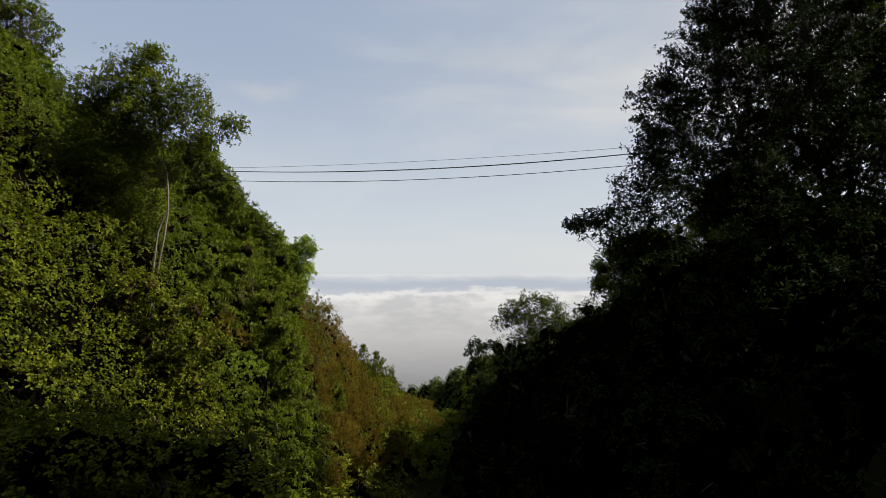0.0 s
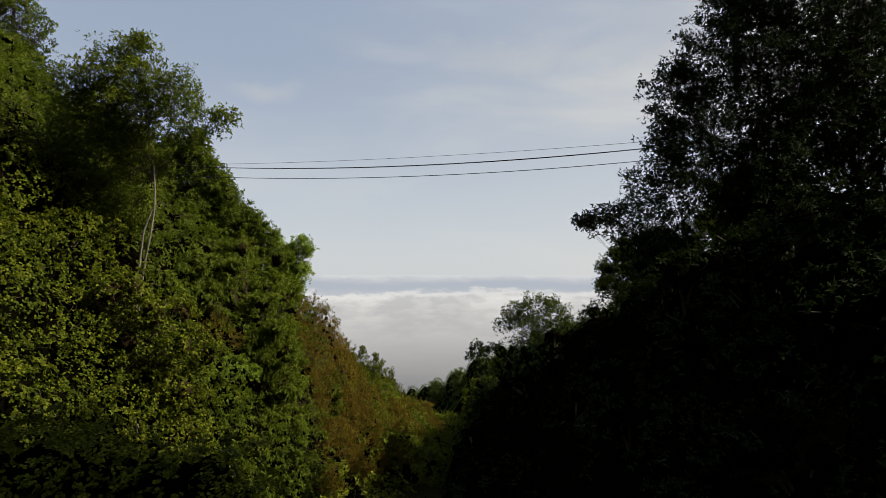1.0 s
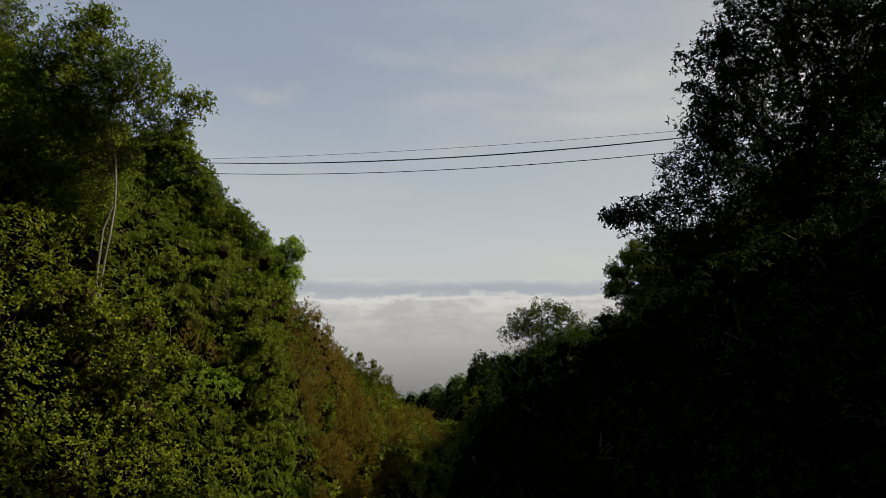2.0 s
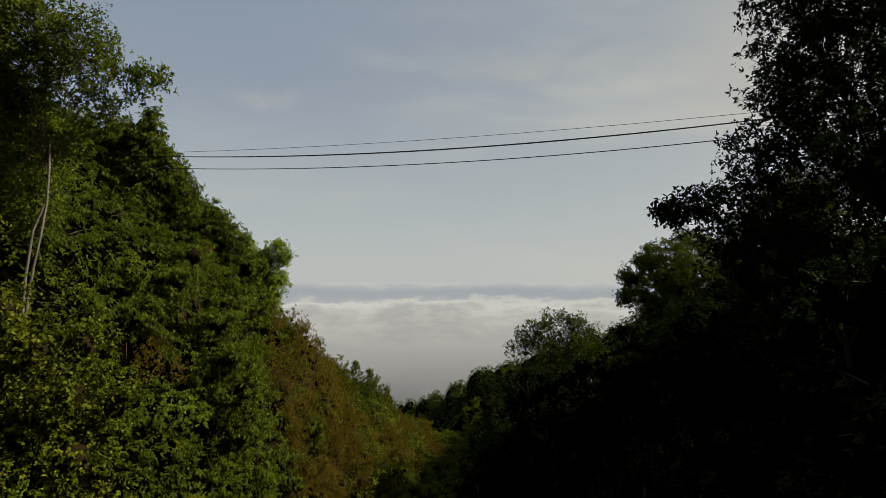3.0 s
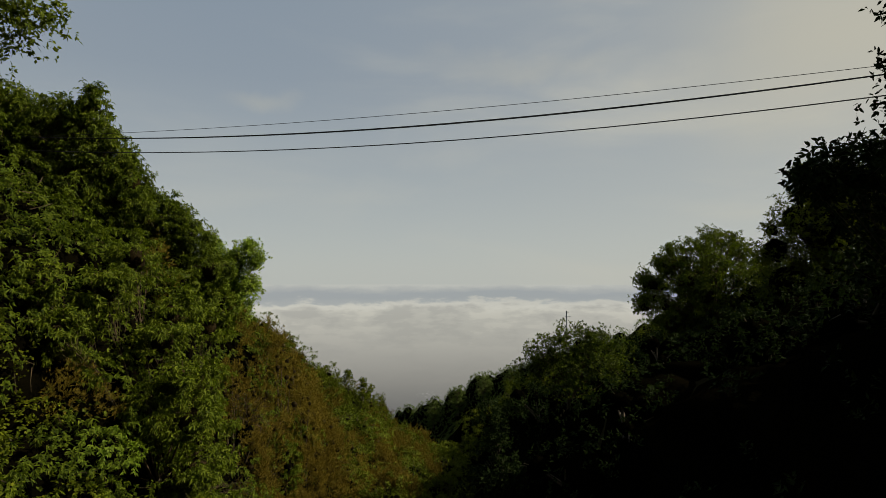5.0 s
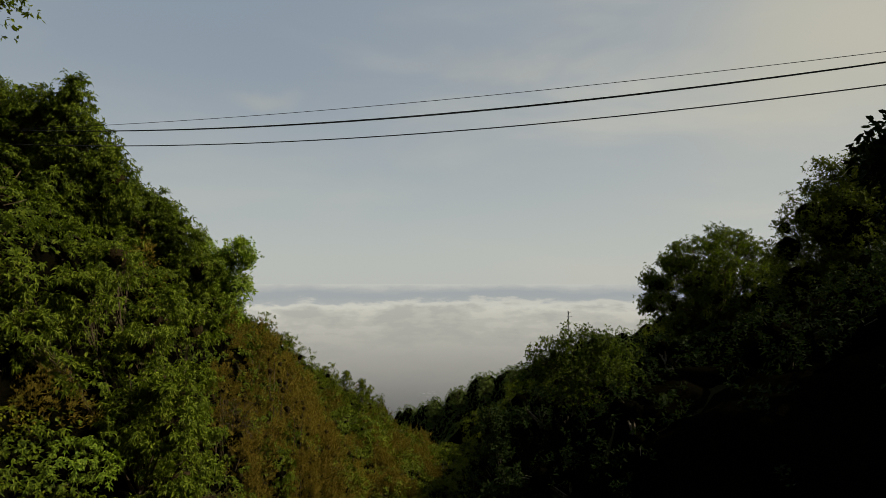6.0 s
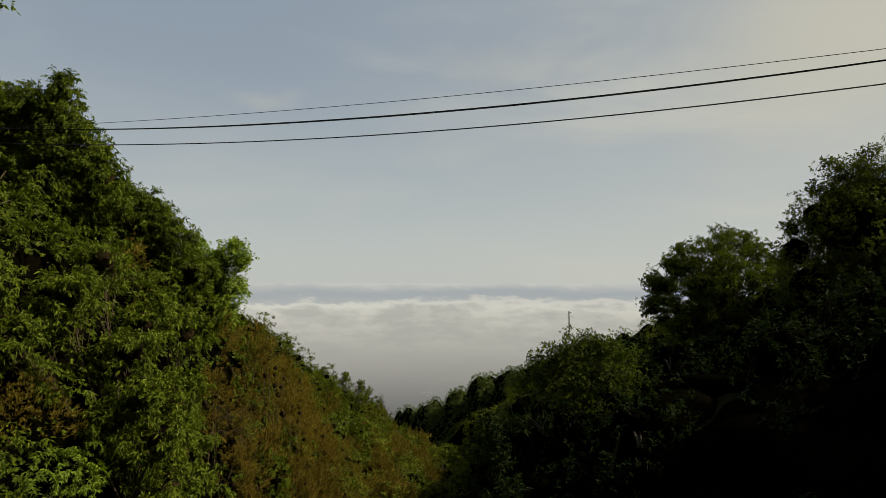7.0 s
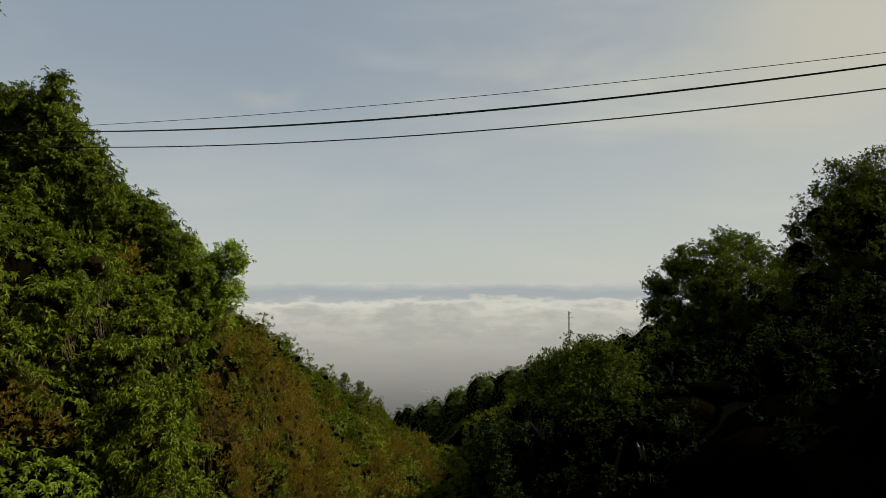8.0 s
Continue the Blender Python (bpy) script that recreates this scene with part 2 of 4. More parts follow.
# ---- the distance: a sea of cloud below the horizon, grey land under it ----
def build_backdrop():
    R, n = 4150.0, 96
    zs = (-1300.0, -800.0, -400.0, -11.0)
    v = np.array([[R * math.sin(a), R * math.cos(a), z] for z in zs for a in np.linspace(0, 2 * math.pi, n, endpoint=False)])
    f = np.array([(i * n + j, i * n + (j + 1) % n, (i + 1) * n + (j + 1) % n, (i + 1) * n + j) for i in range(len(zs) - 1) for j in range(n)])
    m = bpy.data.materials.new("cloud_sea")
    m.use_nodes = True
    k = Nodes(m.node_tree)
    place = k.add("ShaderNodeTexCoord", out=3)
    z = k.add("ShaderNodeSeparateXYZ", out=2, i0=place)
    e = k.math("DIVIDE", k.math("SUBTRACT", z, 14.0), R)
    big = k.add("ShaderNodeTexNoise", i0=k.add("ShaderNodeMapping", i0=place, Scale=(0.002, 0.002, 0.0055)), Scale=1.5, Detail=6.0, Roughness=0.5)
    fine = k.add("ShaderNodeTexNoise", i0=k.add("ShaderNodeMapping", i0=place, Scale=(0.006, 0.006, 0.02)), Scale=1.3, Detail=6.0, Roughness=0.55)
    bump = k.math("ADD", k.math("SUBTRACT", big, 0.5), k.math("MULTIPLY", k.math("SUBTRACT", fine, 0.5), 0.5))
    level = k.math("MULTIPLY_ADD", bump, 0.042, e)
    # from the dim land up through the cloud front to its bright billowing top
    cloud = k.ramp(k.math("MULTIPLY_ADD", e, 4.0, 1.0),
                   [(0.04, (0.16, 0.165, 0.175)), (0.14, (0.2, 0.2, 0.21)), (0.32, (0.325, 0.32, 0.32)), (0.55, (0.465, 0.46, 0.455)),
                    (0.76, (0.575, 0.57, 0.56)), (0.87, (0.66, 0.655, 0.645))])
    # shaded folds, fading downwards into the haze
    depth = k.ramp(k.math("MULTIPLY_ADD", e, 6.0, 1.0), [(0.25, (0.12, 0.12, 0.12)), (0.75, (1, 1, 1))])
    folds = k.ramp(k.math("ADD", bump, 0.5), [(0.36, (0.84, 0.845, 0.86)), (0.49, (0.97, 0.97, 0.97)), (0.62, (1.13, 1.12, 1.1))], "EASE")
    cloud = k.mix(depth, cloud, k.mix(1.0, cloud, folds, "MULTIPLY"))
    # lit rim along the top
    rim = k.ramp(k.math("MULTIPLY_ADD", level, 20.0, 1.0), [(0.02, (0, 0, 0)), (0.22, (1, 1, 1)), (0.3, (1, 1, 1))], "EASE")
    cloud = k.mix(k.math("MULTIPLY", rim, 0.55), cloud, (0.73, 0.725, 0.715))
    band = k.ramp(k.math("MULTIPLY_ADD", k.math("MULTIPLY_ADD", bump, 0.022, e), 20.0, 1.0), [(0.25, (0.50, 0.525, 0.56)), (0.45, (0.43, 0.465, 0.52)), (0.58, (0.43, 0.465, 0.525)), (0.72, (0.50, 0.525, 0.565)), (0.86, (0.615, 0.63, 0.645))])
    top = k.ramp(k.math("MULTIPLY_ADD", level, 20.0, 1.0), [(0.23, (0, 0, 0)), (0.37, (1, 1, 1))], "EASE")
    col = k.mix(top, cloud, band)
    # faint pale specks of a town on the plain
    cells = k.add("ShaderNodeTexVoronoi", i0=k.add("ShaderNodeMapping", i0=place, Scale=(1.0, 0.2, 2.2)), Scale=0.045)
    spot = k.ramp(cells, [(0.15, (1, 1, 1)), (0.45, (0, 0, 0))])
    off = k.add("ShaderNodeVectorMath", operation="SUBTRACT", i0=place, i1=(-85.0, 4140.0, -770.0))
    off = k.add("ShaderNodeVectorMath", operation="MULTIPLY", i0=off, i1=(0.009, 0.0, 0.034))
    away = k.add("ShaderNodeVectorMath", out=1, operation="LENGTH", i0=off)
    patch = k.ramp(away, [(0.3, (1, 1, 1)), (1.0, (0, 0, 0))])
    town = k.math("MULTIPLY", spot, patch)
    col = k.mix(k.math("MULTIPLY", town, 0.6), col, (0.5, 0.5, 0.5))
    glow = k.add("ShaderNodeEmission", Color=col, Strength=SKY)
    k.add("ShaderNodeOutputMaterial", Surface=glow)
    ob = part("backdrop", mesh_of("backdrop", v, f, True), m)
    tagged(ob, "distant sea of white cloud under a pale hazy horizon", "clouds", kind="structure")


build_backdrop()


def hash01(i, j, k, seed):
    v = np.sin(i * 127.1 + j * 311.7 + k * 74.7 + seed * 53.3) * 43758.5453
    return v - np.floor(v)


def vnoise(x, y, z, seed=0):
    """Smooth value noise, 0 to 1, on arrays."""
    x, y, z = np.broadcast_arrays(np.asarray(x, float), np.asarray(y, float), np.asarray(z, float))
    i, j, k = np.floor(x), np.floor(y), np.floor(z)
    f, g, h = x - i, y - j, z - k
    f, g, h = f * f * (3 - 2 * f), g * g * (3 - 2 * g), h * h * (3 - 2 * h)
    total = 0.0
    for a in (0, 1):
        for b in (0, 1):
            for c in (0, 1):
                total = total + hash01(i + a, j + b, k + c, seed) * (f if a else 1 - f) * (g if b else 1 - g) * (h if c else 1 - h)
    return total


def humps(x, y, cell, seed, wide=0.55):
    """Rounded humps, one in every cell of a jittered grid: 0 between them, 1 on their tops."""
    i, j = np.floor(x / cell), np.floor(y / cell)
    best = np.zeros(np.shape(x))
    for a in (-1, 0, 1):
        for b in (-1, 0, 1):
            cx = (i + a + 0.2 + 0.6 * hash01(i + a, j + b, 1, seed)) * cell
            cy = (j + b + 0.2 + 0.6 * hash01(i + a, j + b, 2, seed)) * cell
            r = cell * (wide + 0.35 * hash01(i + a, j + b, 3, seed))
            q = 1 - ((x - cx) ** 2 + (y - cy) ** 2) / r ** 2
            best = np.maximum(best, np.sqrt(np.maximum(q, 0)) * (0.6 + 0.4 * hash01(i + a, j + b, 4, seed)))
    return best


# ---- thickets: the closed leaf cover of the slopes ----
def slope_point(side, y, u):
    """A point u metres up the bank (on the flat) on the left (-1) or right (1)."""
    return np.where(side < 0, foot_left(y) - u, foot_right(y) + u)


def cover(side, y, u):
    """The leaf cover's surface over the bank."""
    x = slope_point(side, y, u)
    s = u * 1.6
    far = np.interp(y, (48, 62), (0.0, 1.0)) if side < 0 else 0.0
    lift = 0.3 + 1.35 * humps(s, y, 3.1, 11) + 0.5 * humps(s + 40, y, 1.0, 12) + far * 1.1 * humps(s + 15, y, 4.4, 13)
    tilt = np.array((0.75 * -side, 0.0, 0.66))
    p = np.stack((x, y, ground(x, y)), -1)
    return p + lift[..., None] * tilt


def zone(y, u):
    """0 bramble, 1 chestnut scrub, 2 heath, 3 olive scrub, on the sunny bank."""
    n = vnoise(y * 0.16, u * 0.2, 0.5, 5) - 0.5 + 0.5 * (vnoise(y * 0.6, u * 0.7, 0.5, 6) - 0.5)
    z = np.where(y + 7 * n < 27, 0, 1)
    z = np.where((y + 10 * n > 50) | ((y + 8 * n > 40) & (u + 8 * n < 4.0)), 2, z)
    z = np.where((z == 1) & (n > 0.42), 2, z)
    m = vnoise(y * 0.35, u * 0.45, 0.5, 9) + 0.35 * (vnoise(y * 0.9, u, 0.5, 10) - 0.5)
    return np.where((z == 2) & (m > np.interp(y, (40, 60, 110), (0.62, 0.5, 0.3)) - 0.2 * np.clip((u - 9) / 5, 0, 1)), 3, z)


LEAF = {   # leaves in a whorl, length, width, spread, droop
    "bramble": (4, 0.118, 0.102, 0.9, 0.1),
    "chestnut": (7, 0.205, 0.066, 0.85, 0.7),
    "heath": (6, 0.19, 0.026, 0.7, -0.6),
    "laurel": (4, 0.155, 0.074, 0.8, 0.2),
}


def grown(points, out, kind, rng, big=None, round_tip=False):
    """Whorls of that kind of leaf on points: leaves radiate from each, big scales them; round_tip: fuller leaves, seen close by."""
    k, ln, wd, spread, droop = LEAF[kind]
    n = len(points)
    e1 = unit(np.cross(out, unit(rng.normal(size=(n, 3)))))
    e2 = np.cross(out, e1)
    a = rng.uniform(0, 2 * math.pi, n)[:, None] + np.arange(k)[None] * 2 * math.pi / k + rng.normal(size=(n, k)) * 0.3
    ray = (e1[:, None] * np.cos(a)[..., None] + e2[:, None] * np.sin(a)[..., None]).reshape(-1, 3)
    p, o = np.repeat(points, k, 0), np.repeat(out, k, 0)
    b = np.ones(len(p)) if big is None else np.repeat(big, k)
    way = unit(o * 0.45 + ray * spread + 0.25 * rng.normal(size=p.shape) + np.array((0, 0, -droop)))
    ref = unit(o + 0.35 * rng.normal(size=p.shape) + np.array((0, 0, 0.5)))
    side = unit(np.cross(way, ref))
    nor = np.cross(side, way)
    ln = (ln * b * rng.uniform(0.6, 1.2, len(p)))[:, None]
    wd = (wd * b * rng.uniform(0.7, 1.2, len(p)))[:, None] * 0.5
    at = p + rng.normal(size=p.shape) * 0.025 * b[:, None]
    tip = at + way * ln - np.array((0, 0, 0.14)) * ln * (droop > 0.3)
    if round_tip:
        lo, hi = at + way * ln * 0.28 + nor * wd * 0.3, at + way * ln * 0.68 + nor * wd * 0.25
        v = np.stack((at, lo + side * wd * 0.85, hi + side * wd * 0.75, tip, hi - side * wd * 0.75, lo - side * wd * 0.85), 1)
        return v.reshape(-1, 3), np.arange(len(p) * 6).reshape(-1, 6)
    mid = at + way * ln * 0.45 + nor * wd * 0.4
    v = np.stack((at, mid + side * wd, tip, mid - side * wd), 1)
    return v.reshape(-1, 3), np.arange(len(p) * 4).reshape(-1, 4)


def sprays(p, out, kind, rng, each, length):
    """Whorls strung along arching shoots that start at p and nod outwards and down; heath stands up in plumes."""
    n = len(p)
    d = unit(out * 0.8 + 0.75 * rng.normal(size=p.shape) + (np.array((0, 0, 0.9)) if kind == "heath" else np.array((0, 0, 0.1))))
    t = (np.arange(each)[None] + rng.uniform(0.2, 0.9, (n, each))) / each
    l = length[:, None] * rng.uniform(0.6, 1.25, (n, 1))
    sag = 0.0 if kind == "heath" else 0.55
    q = p[:, None] + d[:, None] * (t * l)[..., None] - np.array((0, 0, sag)) * (t * t * l)[..., None]
    q = q + rng.normal(size=q.shape) * (0.09 if kind == "heath" else 0.06)
    face = unit(out[:, None] + d[:, None] * 0.5 + 0.25 * rng.normal(size=q.shape))
    return q.reshape(-1, 3), face.reshape(-1, 3)


def hollow(side, y, u):
    """A bare, dark hollow low on the sunny bank."""
    return (side < 0) & ((((y - 30.2) / 1.0) ** 2 + ((u - 4.2) / 0.6) ** 2 < 1))


def thicket(name, label, side, want, kind, material, count, y0, y1, top, seed):
    """Leafy shoots over one bank, with dark hollows between."""
    rng = np.random.default_rng(seed)
    each = {"chestnut": 5, "bramble": 6, "heath": 6, "laurel": 6}[kind]
    count //= each
    n = count * 24
    y = y0 * (y1 / y0) ** rng.uniform(0, 1, n)
    u = np.abs(rng.uniform(-0.6 if side < 0 else 0.0, 1, n)) ** (1.35 if side < 0 else 1.0) * np.interp(y, *top)
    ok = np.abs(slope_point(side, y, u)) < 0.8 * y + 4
    if want is not None:
        ok &= zone(y, u) == want
    ok &= ~hollow(side, y, u)
    if side < 0:   # the cover tears open between its humps
        full = 0.65 * humps(u * 1.6, y, 3.1, 11) + 0.25 * humps(u * 1.6 + 40, y, 1.0, 12) + 0.4 * vnoise(u * 0.9, y * 0.7, 0.5, 33)
        ok &= rng.uniform(0, 1, n) < np.clip((full - 0.46) / 0.18, 0.03, 1)
    keep = np.where(ok)[0][:count]
    y, u = y[keep], u[keep]
    e = 0.15
    p = cover(side, y, u)
    a, b = cover(side, y + e, u) - p, cover(side, y, u + e) - p
    out = unit(np.cross(a, b))
    out = np.where(out[:, 2:3] < 0, -out, out)
    big = np.clip(y / 36, 0.85, 1.9) if side < 0 else np.clip(y / 36, 0.8, 1.5)
    p = p + out * rng.uniform(-0.45, 0.2, (len(p), 1))
    p, out = sprays(p, out, kind, rng, each, big * (0.55 if kind == "heath" else 0.75))
    big = np.repeat(big, each)
    ob = part(name, mesh_of(name, *grown(p, out, kind, rng, big, kind == "bramble")), material)
    tagged(ob, label, "undergrowth", kind="stuff")


def shade_layer(name, side, y0, y1, top):
    """A near-black sheet under the leaf cover, standing in for the shade between leaves."""
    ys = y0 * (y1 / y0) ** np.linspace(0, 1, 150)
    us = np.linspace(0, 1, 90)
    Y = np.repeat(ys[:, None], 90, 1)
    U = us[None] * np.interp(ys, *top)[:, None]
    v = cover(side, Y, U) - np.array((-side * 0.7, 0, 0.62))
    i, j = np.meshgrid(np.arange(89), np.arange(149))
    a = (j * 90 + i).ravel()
    ob = part(name, mesh_of(name, v.reshape(-1, 3), np.stack((a, a + 1, a + 91, a + 90), 1), True), M_SHADE_FILL)
    tagged(ob, "near-black sheet beneath the scrub, standing in for deep shade", "undergrowth", kind="stuff")


LEFT_TOP = ((8, 20, 30, 45, 60, 100, 230), (9, 16, 22, 30, 34, 30, 24))
RIGHT_TOP = ((6, 30, 60, 120), (20, 24, 24, 24))
shade_layer("twig_tangle", -1, 8, 230, LEFT_TOP)
shade_layer("twig_tangle", 1, 6, 120, RIGHT_TOP)
thicket("bramble_thicket", "yellow-green bramble thicket covering the sunny bank", -1, 0, "bramble", M_IVY, 22000, 8, 230, LEFT_TOP, 21)
thicket("chestnut_scrub", "green long-leaved chestnut scrub on the sunny bank", -1, 1, "chestnut", M_BROAD, 11500, 8, 230, LEFT_TOP, 22)
thicket("heath_scrub", "rust-brown and olive tree heath on the sunny bank", -1, 2, "heath", M_HEATH, 21000, 8, 230, LEFT_TOP, 23)
thicket("olive_scrub", "olive-green scrub among the heath", -1, 3, "laurel", M_OLIVE, 18000, 8, 230, LEFT_TOP, 25)
thicket("laurel_scrub", "laurel scrub on the shaded bank, leaf colour darkened for shade", 1, None, "laurel", M_SHADED, 10000, 6, 120, RIGHT_TOP, 24)


def inner_growth(side, y1, top, leaves, twigs, seed):
    """Shaded leaves deeper in the cover, and bare twigs that show in its gaps."""
    rng = np.random.default_rng(seed)
    y = 9 * (y1 / 9) ** rng.uniform(0, 1, leaves)
    u = np.abs(rng.uniform(-0.6, 1, leaves)) * np.interp(y, *top)
    p = cover(side, y, u) - np.array((-side * 0.75, 0, 0.66)) * rng.uniform(0.35, 0.75, (leaves, 1))
    d = np.repeat(np.array([[-side * 0.7, 0, 0.7]]), leaves, 0)
    keep = ~hollow(side, y, u) | (rng.uniform(0, 1, leaves) < 0.55)
    ob = part("inner_leaves", mesh_of("inner_leaves", *grown(p[keep], d[keep], "bramble", rng, np.clip(y[keep] / 24, 1.1, 3))), M_LAUREL)
    tagged(ob, "shaded inner leaves beneath the scrub", "undergrowth", kind="stuff")
    y = 9 * (y1 / 9) ** rng.uniform(0, 1, twigs)
    u = np.abs(rng.uniform(-0.6, 1, twigs)) * np.interp(y, *top)
    p = cover(side, y, u) - np.array((-side * 0.75, 0, 0.66)) * rng.uniform(0.0, 0.6, (twigs, 1))
    w = unit(rng.normal(size=p.shape) + np.array((-side * 0.5, 0, 0.6))) * (rng.uniform(0.3, 0.9, twigs) * np.clip(y / 25, 1, 2))[:, None]
    bow = rng.normal(size=p.shape) * 0.12
    s = unit(np.cross(w, rng.normal(size=p.shape))) * (rng.uniform(0.008, 0.018, twigs) * np.clip(y / 25, 1, 2))[:, None]
    t = np.cross(unit(w), s)
    a, m, e = p - w * 0.5, p + bow, p + w * 0.5
    V = np.stack((a + s, a - s * 0.5 + t, a - s * 0.5 - t, m + s * 0.7, m - s * 0.35 + t * 0.7, m - s * 0.35 - t * 0.7, e), 1).reshape(-1, 3)
    k = np.arange(twigs)[:, None] * 7
    F = np.concatenate([k + np.array([q]) for q in ((0, 1, 4), (0, 4, 3), (1, 2, 5), (1, 5, 4), (2, 0, 3), (2, 3, 5), (3, 4, 6), (4, 5, 6), (5, 3, 6))])
    ob = part("bare_twigs", mesh_of("bare_twigs", V, F), M_TWIG)
    tagged(ob, "bare brown twigs in the gaps of the scrub", "undergrowth", kind="stuff")


inner_growth(-1, 110, LEFT_TOP, 11000, 1800, 26)


# ---- shrubs: a few built once for each kind, copied over the banks ----
def shrub_meshes(kind, mat, seed, n, big):
    """Meshes of a shrub about two metres in radius: foliage, inside, woody base."""
    rng = np.random.default_rng(seed)
    m = 20
    d = unit(rng.normal(size=(m, 3)) * np.array((1, 1, 0.8)) + np.array((0, 0, 0.55)))
    c = d * rng.uniform(0.75, 1.45, (m, 1)) * np.array((1, 1, 0.95))
    r = rng.uniform(0.4, 0.78, m)
    each = 4
    n //= each
    pick = rng.choice(m, n * 3, p=r ** 2 / np.sum(r ** 2))
    w = unit(rng.normal(size=(n * 3, 3)) + d[pick] * 0.9)
    p = c[pick] + w * (r[pick] * (0.95 - np.abs(rng.normal(size=n * 3)) * 0.25))[:, None]
    deep = np.min(np.linalg.norm(p[:, None] - c[None], axis=2) / r[None] + 10.0 * (np.arange(m)[None] == pick[:, None]), axis=1)
    keep = np.where(deep > 0.78)[0][:n]
    p, w = sprays(p[keep], w[keep], kind, rng, each, np.full(len(keep), 0.5))
    leaves = mesh_of("foliage", *grown(p, w, kind, rng, np.full(len(p), big), big < 1.2 and kind == "bramble"))
    leaves.materials.append(mat)
    # near-black lumps stand in for the shade deep in the bush
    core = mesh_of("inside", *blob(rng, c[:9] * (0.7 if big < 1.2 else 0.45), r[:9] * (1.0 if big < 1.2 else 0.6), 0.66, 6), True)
    core.materials.append(M_SHADE_FILL)
    stems = []
    for i in range(6):
        a = rng.uniform(0, 2 * math.pi)
        foot = np.array((0.2 * math.cos(a), 0.2 * math.sin(a), -0.9))
        stems.append(tube([foot, c[i] * 0.5 + np.array((0, 0, -0.2)), c[i] * 0.8, c[i] + d[i] * 0.3], (0.05, 0.04, 0.025, 0.008), 5))
    wood = mesh_of("woody_base", *joined(stems), True)
    wood.materials.append(M_BARK)
    return leaves, core, wood


KIND = {   # leaf kind, material, whorls, label
    "bramble": ("bramble", M_IVY, 450, "yellow-green bramble bush on the sunny bank"),
    "chestnut": ("chestnut", M_BROAD, 420, "green chestnut bush with long drooping leaves"),
    "fresh": ("chestnut", M_FRESH, 420, "bright green chestnut bush with drooping leaves"),
    "heath": ("heath", M_HEATH, 560, "rust-brown tree heath bush with fine needles"),
    "olive": ("laurel", M_OLIVE, 460, "olive-green bush among the heath"),
    "laurel": ("laurel", M_SHADED, 240, "laurel bush in deep shade, leaf colour darkened for it"),
}
SHRUBS = {}


def shrub(kind, variant, x, y, z, size, tall, turn, lean=0.0):
    if (kind, variant) not in SHRUBS:
        leaf, mat, n, label = KIND[kind]
        SHRUBS[kind, variant] = shrub_meshes(leaf, mat, 31 * variant + sum(map(ord, kind)), n, 1.0) if variant < 3 else shrub_meshes(leaf, mat, 31 * variant + sum(map(ord, kind)), int(n * 0.42), 1.45)
    leaves, core, wood = SHRUBS[kind, variant]
    ob = new("shrub")
    tagged(ob, KIND[kind][3], "shrub", kind + " bushes on the ravine banks")
    ob.matrix_basis = pose(x, y, z, 0, lean, turn) @ Matrix.Diagonal((size, size, size * tall, 1))
    part("foliage", leaves, None, ob)
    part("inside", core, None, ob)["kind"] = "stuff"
    part("woody_base", wood, None, ob)
    return ob


def plant(side, y0, y1, gap, top, seed):
    """Bushes in a loose, jittered pattern up one bank."""
    rng = np.random.default_rng(seed)
    y = y0
    while y < y1:
        step = np.interp(y, (8, 40, 80, 140, 200), (gap, gap * 1.15, gap * 1.45, gap * 2.4, gap * 3.5))
        u = rng.uniform(0.0, 0.8) * step
        while u < np.interp(y, *top):
            yy, uu = y + rng.uniform(-0.5, 0.5) * step, max(0.2, u + rng.uniform(-0.3, 0.3) * step)
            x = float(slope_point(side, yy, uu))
            if abs(x) < 0.8 * yy + 3 and not hollow(side, yy, uu):
                size = np.interp(yy, (8, 45, 80, 140), (0.62, 0.75, 0.95, 1.6)) * rng.uniform(0.7, 1.25) * (1.0 if side < 0 else 1.2)
                if side > 0:
                    kind = "laurel" if yy < 55 else "olive"
                else:
                    kind = ("bramble", "chestnut", "heath", "olive")[int(zone(yy, uu))]
                    if kind == "chestnut" and rng.uniform() < 0.1:
                        kind = "fresh"
                    if kind == "heath" and rng.uniform() < 0.15:
                        kind = "olive"
                out = 1.0 * size + 0.2
                shrub(kind, int(rng.integers(3)) + (3 if yy > 62 and side < 0 else 0), x - side * 0.75 * out, yy, float(ground(x, yy)) + 0.66 * out, size, rng.uniform(0.8, 1.15), rng.uniform(0, 360), -22 * side)
            u += step * (0.75 if u < 6 else 0.95)
        y += step * 0.9


plant(-1, 10.0, 200.0, 3.8, LEFT_TOP, 5)
for sx, sy, ss in ((-11.4, 30.5, 0.8), (-12.6, 30.1, 0.8), (-10.3, 30.8, 0.75), (-13.5, 29.8, 0.7)):
    shrub("bramble", 1, sx, sy, float(ground(sx, sy)) + 0.5, ss, 0.8, 90 * ss + 40 * sx)
shrub("heath", 1, -12.0, 31.9, 10.2, 0.7, 1.0, 70, 20)
plant(1, 9.0, 115.0, 5.2, RIGHT_TOP, 6)
for i, (sx, sy) in enumerate(((6.6, 11.6), (7.4, 12.8), (8.6, 13.6), (6.0, 14.8), (7.0, 15.6), (8.4, 15.8), (9.4, 14.8), (5.6, 17.0), (7.2, 17.8), (8.8, 17.6), (9.6, 12.4), (8.0, 11.2))):
    shrub("laurel", i % 3, sx - 0.5, sy, float(ground(sx, sy)) + 0.7, 0.9, 0.9, 47 * i)


